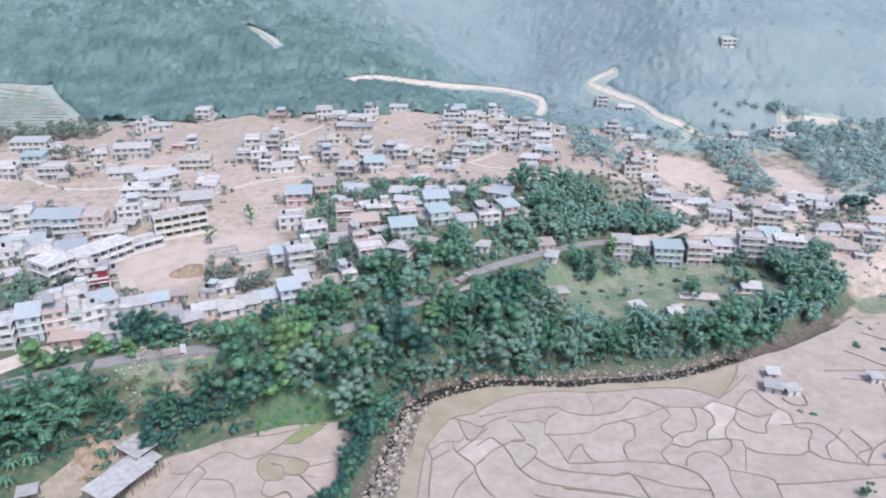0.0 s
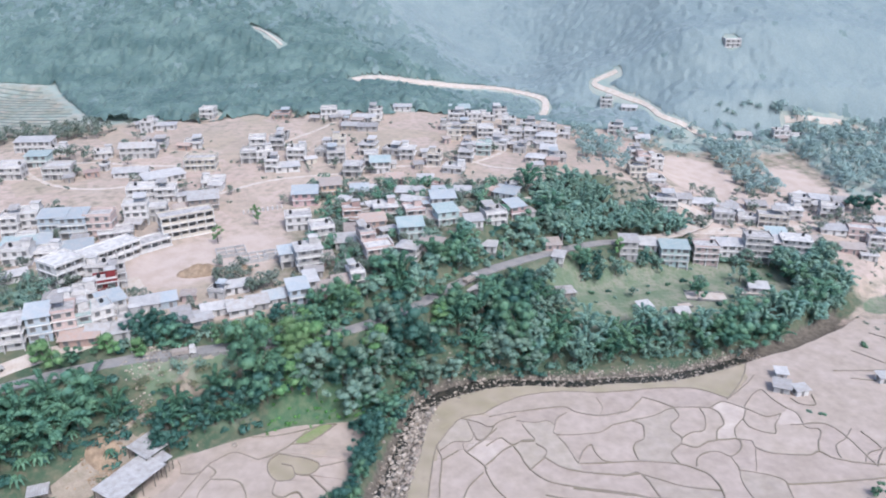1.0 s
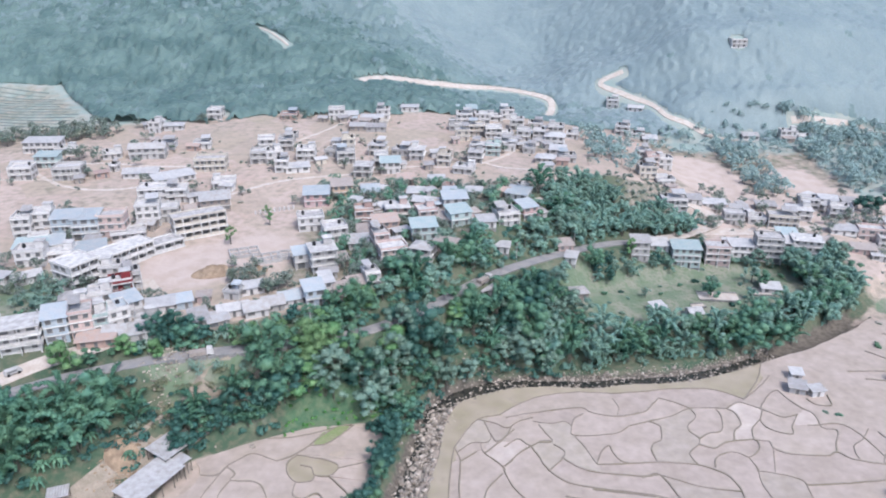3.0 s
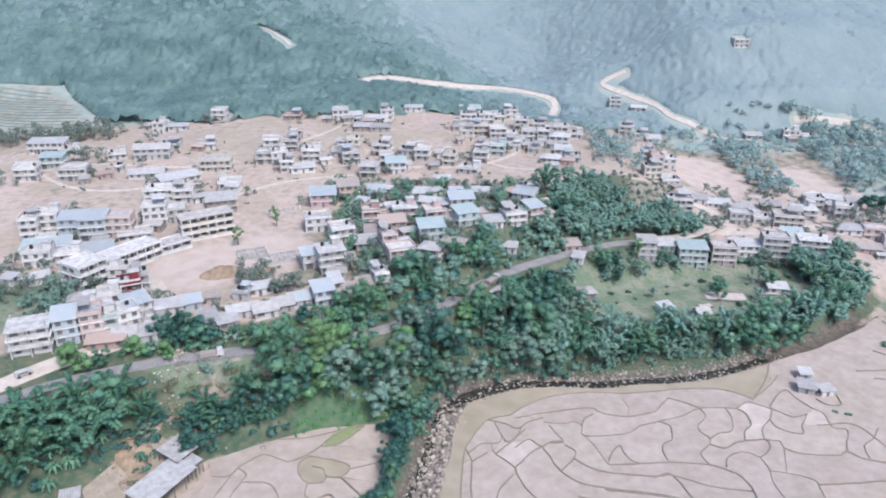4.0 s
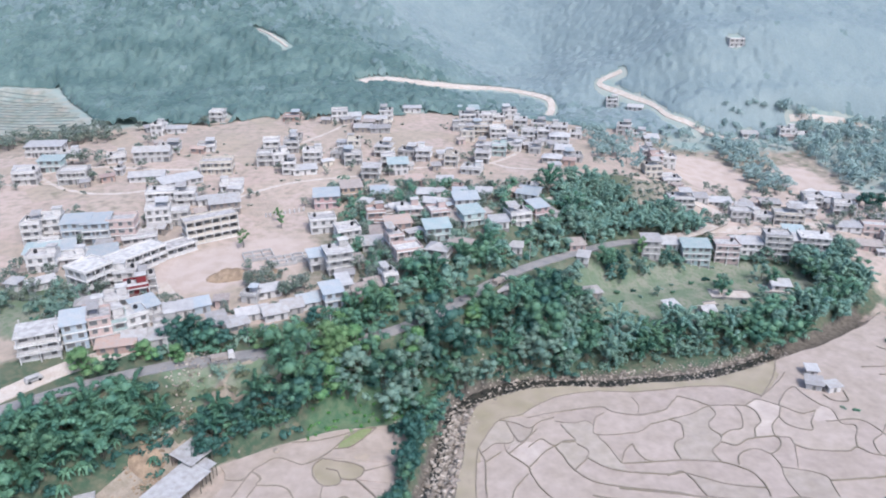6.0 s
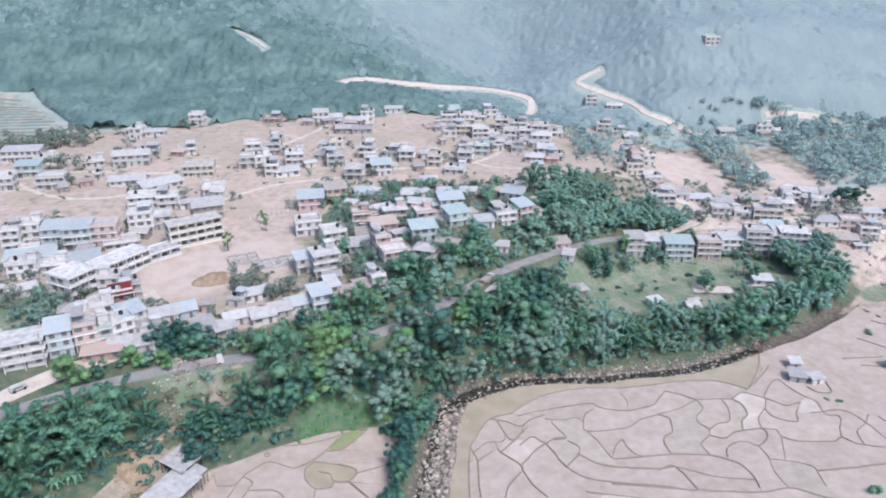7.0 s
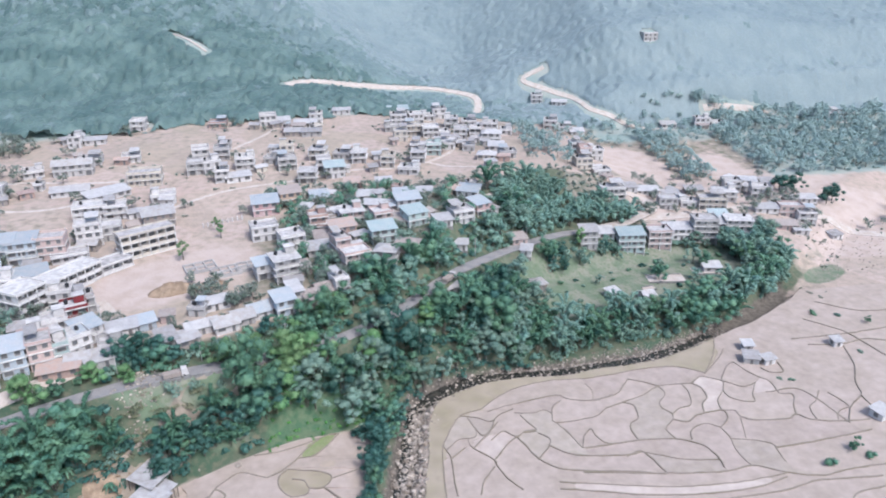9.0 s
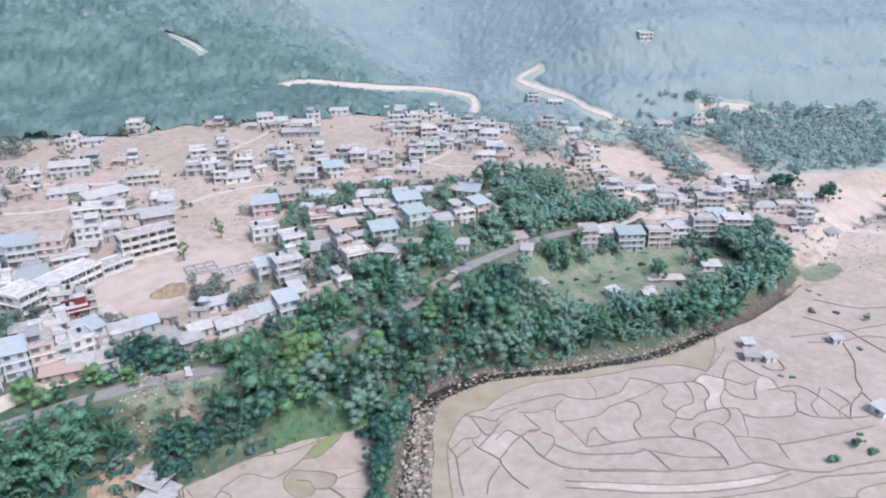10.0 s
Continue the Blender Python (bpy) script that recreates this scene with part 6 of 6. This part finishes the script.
# ---- the wooded hills ----
def hill_forest():
    """One closed canopy of rounded crowns over the hillsides, open along the roads and round the houses."""
    rng = np.random.default_rng(9)
    gap, cell = 4.3, 1.35
    xs, ys = np.arange(-440, 520, cell), np.arange(388, 650, cell)
    gx, gy = np.meshgrid(xs, ys)
    gx, gy = gx + rng.uniform(-0.4, 0.4, gx.shape), gy + rng.uniform(-0.4, 0.4, gx.shape)
    # the crowns: one in each square of a rough lattice, with its own place, size and hazed leaf tone
    ci, cj = ((gx + 450) / gap).astype(int), ((gy - 380) / gap).astype(int)
    shape = (cj.max() + 3, ci.max() + 3)
    tx = (np.arange(shape[1])[None] + rng.uniform(0.05, 0.95, shape)) * gap - 450
    ty = (np.arange(shape[0])[:, None] + rng.uniform(0.05, 0.95, shape)) * gap + 380
    wide, tall = rng.uniform(2.0, 3.9, shape), rng.uniform(3.2, 5.6, shape) + 0.9 * wob(tx, ty, 45, 3)
    # crowns flatten to the east, so the shape loses contrast as in haze
    tall = np.where(rng.random(shape) < 0.05, tall * 1.45, tall) * (1 - 0.5 * step01(-60, 90, tx + 0.6 * (ty - 470)))
    # tone climbs eastwards and uphill: haze painted through the choice of leaf colour
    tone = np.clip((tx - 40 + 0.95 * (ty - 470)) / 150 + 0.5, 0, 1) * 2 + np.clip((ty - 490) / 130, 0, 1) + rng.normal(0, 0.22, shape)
    best, pick = np.full(gx.shape, 1.2), tone[cj, ci]
    for dj in (-1, 0, 1):
        for di in (-1, 0, 1):
            j, i = np.clip(cj + dj, 0, shape[0] - 1), np.clip(ci + di, 0, shape[1] - 1)
            d2 = ((gx - tx[j, i]) ** 2 + (gy - ty[j, i]) ** 2) / wide[j, i] ** 2
            h = tall[j, i] * (0.3 + 0.7 * np.sqrt(np.clip(1 - d2, 0, 1))) * (d2 < 1)
            pick = np.where(h > best, tone[j, i], pick)
            best = np.maximum(best, h)
    best = best + rng.normal(0, 0.3, gx.shape)
    keep = (np.abs(gx - 20) < 60 + 0.68 * gy) & (gy > line("rim", gx) + 7 - 20 * step01(140, 165, gx) + 6 * wob(gx, gy, 40, 2))
    for pts in HILL_ROADS:
        keep &= (far_from(curve(pts, 6), gx, gy) > 2.6) & (far_from(curve(pts, 6) - (0, 3), gx, gy) > 2.8)
    keep &= ~((gx < -199 - (gy - 390) * 0.8) & (gy < 448))
    for a, b in HOUSE_SPOTS:
        if b > 380:
            keep &= np.hypot(gx - a, gy - b) > (5 if b > 460 else 7)
    # the wood thins out to low scrub along its edges
    inner = keep.astype(float)
    for k in range(3):
        inner = sum(np.roll(np.roll(inner, a, 0), b, 1) for a in (-1, 0, 1) for b in (-1, 0, 1)) / 9
    gz = height(gx, gy) + best * np.clip(inner * 2.2 - 1.25, 0.12, 1)
    index = np.arange(gx.size).reshape(gx.shape)
    quads = np.stack([index[:-1, :-1], index[:-1, 1:], index[1:, 1:], index[1:, :-1]], -1).reshape(-1, 4)
    quads = quads[keep.ravel()[quads].all(1)]
    haze_level = np.clip(np.round(pick), 0, 2).ravel()[quads[:, 0]]
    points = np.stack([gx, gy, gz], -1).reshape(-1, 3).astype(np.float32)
    for k, (leaf, words) in enumerate((("hill", "dense green forest over the western hillside"), ("slope", "green forest on the middle slopes, hazed in colour"), ("far", "grey-green forest over the eastern hillside, paled by haze in its colour"))):
        used, f = np.unique(quads[haze_level == k], return_inverse=True)
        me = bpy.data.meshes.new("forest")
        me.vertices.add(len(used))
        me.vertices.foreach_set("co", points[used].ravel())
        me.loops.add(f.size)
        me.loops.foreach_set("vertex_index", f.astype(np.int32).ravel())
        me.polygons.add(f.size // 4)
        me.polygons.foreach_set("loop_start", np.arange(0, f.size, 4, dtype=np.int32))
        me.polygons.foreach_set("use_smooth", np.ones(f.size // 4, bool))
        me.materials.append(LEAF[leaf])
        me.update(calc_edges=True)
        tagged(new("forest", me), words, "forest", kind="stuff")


hill_forest()

# ---- the shed below the bamboo, huts, vehicles, poles ----
def corrugated(w, d, rise, pitch=0.6):
    """A corrugated sheet that rises from front to back, in one piece."""
    n = int(w / (pitch / 2))
    v, f = [], []
    for i in range(n + 1):
        x, z = -w / 2 + i * w / n, 0.1 * (i % 2)
        v += [(x, -d / 2, z), (x, d / 2, z + rise), (x, d / 2, z + rise - 0.04), (x, -d / 2, z - 0.04)]
    for i in range(n):
        o = 4 * i
        f += [(o + k, o + 4 + k, o + 4 + (k + 1) % 4, o + (k + 1) % 4) for k in range(4)]
    return mesh_of("roof", v, f + [(0, 1, 2, 3), (4 * n + 3, 4 * n + 2, 4 * n + 1, 4 * n)], SHEDTIN)


def open_shed(x, y, rot, w, d, low, rise, base):
    root = thing("shed", pose(x, y, base, 0, 0, rot), "open farm shed with a grey corrugated tin roof", "shed", "sheds below the bamboo")
    for i in range(5):
        for side in (-1, 1):
            xx, yy = -w / 2 + 0.3 + i * (w - 0.6) / 4, side * (d / 2 - 0.3)
            part("post", Form().box(xx - 0.08, xx + 0.08, yy - 0.08, yy + 0.08, -1.5, low + rise * (0.5 + yy / d) - 0.05), BARK, root)
    part("back_wall", Form().box(-w / 2 + 0.4, w / 2 - 0.4, d / 2 - 0.3, d / 2 - 0.15, -1.0, low + rise * 0.9), WALL["n"], root)
    ob = part("roof", corrugated(w, d, rise), None, root, "grey corrugated tin roof")
    ob.location = (0, 0, low)
    return root


open_shed(-81.0, 141.0, 63, 15.5, 8.5, 2.6, 0.7, 0.4)
open_shed(-80.3, 151.6, 60, 7.5, 7.8, 3.6, 0.9, 0.6)
open_shed(-76.2, 147.8, 60, 5.5, 4.0, 2.4, 0.4, 0.5)
open_shed(-101, 135.5, 20, 5, 4, 2.2, 0.4, 1.6)
open_shed(-134, 147, 30, 9, 7, 2.6, 0.6, 19.5)


def vehicle(name, x, y, rot, length, high, label, category, tone, cab=False):
    root = thing(name, pose(x, y, float(height(x, y)) + 0.22, 0, 0, rot), label, category, "vehicles on the roads")
    w, half = 2.2 if length > 5 else 1.7, length / 2
    if cab:
        part("cab", Form().hexa([(half - 1.9, -w / 2, 0.45), (half, -w / 2, 0.45), (half, w / 2, 0.45), (half - 1.9, w / 2, 0.45), (half - 1.8, -w / 2 + 0.1, 2.3), (half - 0.35, -w / 2 + 0.1, 2.3), (half - 0.35, w / 2 - 0.1, 2.3), (half - 1.8, w / 2 - 0.1, 2.3)]), WALL[tone], root)
        part("load_bed", Form().box(-half, half - 2.0, -w / 2, w / 2, 0.6, 1.7), WALL["n"], root)
    else:
        part("body", Form().box(-half, half, -w / 2, w / 2, 0.4, high * 0.5).hexa([(-half, -w / 2, high * 0.5), (half, -w / 2, high * 0.5), (half, w / 2, high * 0.5), (-half, w / 2, high * 0.5), (-half + 0.3, -w / 2 + 0.12, high), (half - 0.8, -w / 2 + 0.12, high), (half - 0.8, w / 2 - 0.12, high), (-half + 0.3, w / 2 - 0.12, high)]), WALL[tone], root)
        for side in (-1, 1):
            part("side_window", Form().box(-half + 0.6, half - 1.2, side * (w / 2 - 0.02) - 0.05, side * (w / 2 - 0.02) + 0.05, high * 0.55, high * 0.85), PANE, root, "dark glass side window")
    for px in (-half * 0.6, half * 0.6):
        for side in (-1, 1):
            part("wheel", Form().tube((px, side * (w / 2 - 0.2), 0.35), (px, side * (w / 2 + 0.03), 0.35), 0.4, 0.4, 12), TANK, root, "black rubber wheel")
    return root


vehicle("truck", -75.5, 172.5, 19, 6.5, 2.6, "small pale lorry standing on the roadside", "truck", "w", True)
vehicle("truck", 7, 223.5, 50, 6.5, 2.6, "grey lorry parked on the roadside", "truck", "y", True)
vehicle("car", -121, 160, 45, 4.2, 1.6, "small pale car parked beside the street", "car", "y")
vehicle("car", 110, 297, 40, 4.2, 1.6, "small dark car parked on the dusty street", "car", "y")
vehicle("car", 103, 291, 40, 4.2, 1.6, "small pale car parked on the dusty street", "car", "b")


def retaining_wall():
    """A masonry wall along the valley side of the road."""
    root = thing("retaining_wall", pose(0, 0, 0), "low grey masonry wall along the road edge", "wall", kind="structure")
    c = curve([(x, float(line("road", x)) + 0.1) for x in (-84, -74, -66, -58, -50)], 2.2)
    for (ax, ay), (bx, by) in zip(c[:-1], c[1:]):
        z = float(height((ax + bx) / 2, (ay + by) / 2))
        ob = part("wall_length", Form().box(-1.08, 1.08, -0.25, 0.25, -2.5, 0.7), KERB, root)
        ob.matrix_basis = pose((ax + bx) / 2, (ay + by) / 2, z, 0, 0, math.degrees(math.atan2(by - ay, bx - ax)))


retaining_wall()


def street_pole(x, y, tall=8.0):
    root = thing("utility_pole", pose(x, y, float(height(x, y))), "slim grey concrete pole carrying wires", "pole", "utility poles")
    part("pole", Form().tube((0, 0, -0.5), (0, 0, tall), 0.16, 0.1, 8), CONCRETE, root)
    part("crossarm", Form().box(-0.8, 0.8, -0.06, 0.06, tall - 0.7, tall - 0.55), STEEL, root)
    return root


for x, y in ((-109, 166), (-90, 172), (-70, 180), (-47, 186), (-100, 196), (-97, 183), (-35, 215), (20, 243), (45, 262), (100, 289), (118, 305)):
    street_pole(x, y)


def foundation(x, y, rot, w, d, cells):
    """An unfinished house: low grey walls round bare rooms."""
    root = thing("unfinished_house", pose(x, y, float(height(x, y)), 0, 0, rot), "unfinished house with low bare grey walls", "building site", "building sites")
    for i in range(cells + 1):
        xx = -w / 2 + i * w / cells
        part("cross_wall", Form().box(xx - 0.15, xx + 0.15, -d / 2 + 0.153, d / 2 - 0.153, -0.8, 1.0), WALL["y"], root)
    for yy in (-d / 2, 0, d / 2):
        part("long_wall", Form().box(-w / 2 - 0.15, w / 2 + 0.15, yy - 0.15, yy + 0.15, -0.8, 1.05), WALL["y"], root)


foundation(-69, 228, 22, 9, 7, 3)
foundation(-78, 232, 22, 10, 7, 3)
foundation(-62, 231, 15, 8, 6, 2)


def earth_bank(x, y, w, d, high, rot, label):
    """An uneven heap of dug earth."""
    rng = np.random.default_rng(int(abs(x) * 3 + y))
    n = 26
    v, f = [], []
    for j in range(n + 1):
        for i in range(n + 1):
            u, t = i / n * 2 - 1, j / n * 2 - 1
            k = max(0.0, 1 - (u * u + t * t)) ** 0.7
            px, py = u * w / 2, t * d / 2
            a = radians(rot)
            gx, gy = x + px * math.cos(a) - py * math.sin(a), y + px * math.sin(a) + py * math.cos(a)
            v.append((gx, gy, float(height(gx, gy)) - 0.15 + k * high * (0.65 + 0.5 * noise.noise((gx / 3, gy / 3, 2)) + 0.2 * rng.random())))
    for j in range(n):
        for i in range(n):
            o = j * (n + 1) + i
            f.append((o, o + 1, o + n + 2, o + n + 1))
    tagged(new("earth_mound", mesh_of("earth_mound", v, f, EARTH, smooth=True)), label, "earth mound")


earth_bank(-84, 217, 16, 8, 3.0, 20, "dug heap of ochre earth beside the yard")
earth_bank(-72, 219, 10, 6, 2.2, 10, "smaller heap of ochre earth by bushes")
earth_bank(-91, 149, 9, 7, 1.8, 30, "heap of orange earth beside the shed")


def fence(x0, y0, x1, y1, n):
    root = thing("fence", pose(0, 0, 0), "row of white fence posts beside a field", "fence")
    for i in range(n):
        x, y = x0 + (x1 - x0) * i / (n - 1), y0 + (y1 - y0) * i / (n - 1)
        z = float(height(x, y))
        part("post", Form().box(x - 0.2, x + 0.2, y - 0.12, y + 0.12, z - 0.3, z + 1.8), WALL["w"], root)
    for h in (0.5, 1.2):
        z0, z1 = float(height(x0, y0)) + h, float(height(x1, y1)) + h
        part("rail", Form().tube((x0, y0, z0), (x1, y1, z1), 0.06, 0.06, 6), STEEL, root)


fence(-82, 266, -68, 272, 9)

# a small farmstead on the paddies
for x, y, rot, w, d, n, roof, tone in ((104.5, 189.5, -20, 4.6, 4.2, 1, "m", "y"), (107.5, 197.0, -10, 3.2, 3.2, 1, "m", "w"), (109.5, 187.5, 10, 4, 2.8, 1, "m", "y"), (139.5, 194.5, 0, 3.2, 3, 1, "m", "w"), (126, 155, 20, 5, 4, 1, "m", "w")):
    house(x, y, rot, w, d, n, roof, tone)
for x, y, rot in ((182, 303, 20), (180, 279, -10), (201, 283, 15), (193, 309, 5)):
    house(x, y, rot, 6.5, 4.6, 1, "m", "y" if x > 190 else "w")
house(306, 441, 0, 9, 8, 2, "f", "w")
house(318, 441, 0, 12, 8, 2, "f", "w")
house(246, 372, -20, 9, 6, 1, "m", "w")


def terrace_bank(y, x0, x1):
    pts = [(x, y + 4 * math.sin(x / 23 + y * 0.02)) for x in np.arange(x0, x1, 9)]
    ribbon("terrace_bank", pts, 0.9, TERRACE, "grassy bank between narrow hillside terraces", "terrace", lift=0.3, thick=0.8, drape=True)


for k in range(13):
    terrace_bank(384 + 5 * k, -330, -196 - 4 * k)


def drying_bed(x, y, rot, w, d):
    """A pale beaten floor with a low rim, in the lower field."""
    root = thing("drying_floor", pose(x, y, float(height(x, y)) + 0.05, 0, 0, rot), "pale beaten earth drying floor in the grassy field", "drying floor", "drying floors")
    part("floor_slab", Form().box(-w / 2, w / 2, -d / 2, d / 2, -0.6, 0.25), DIRT, root)
    for side in (-1, 1):
        part("rim", Form().box(-w / 2, w / 2, side * d / 2 - 0.15, side * d / 2 + 0.15, -0.6, 0.55), KERB, root)


drying_bed(98, 243, -6, 15, 7)
drying_bed(116, 247, -6, 9, 6)
drying_bed(88, 236, 10, 5, 3)
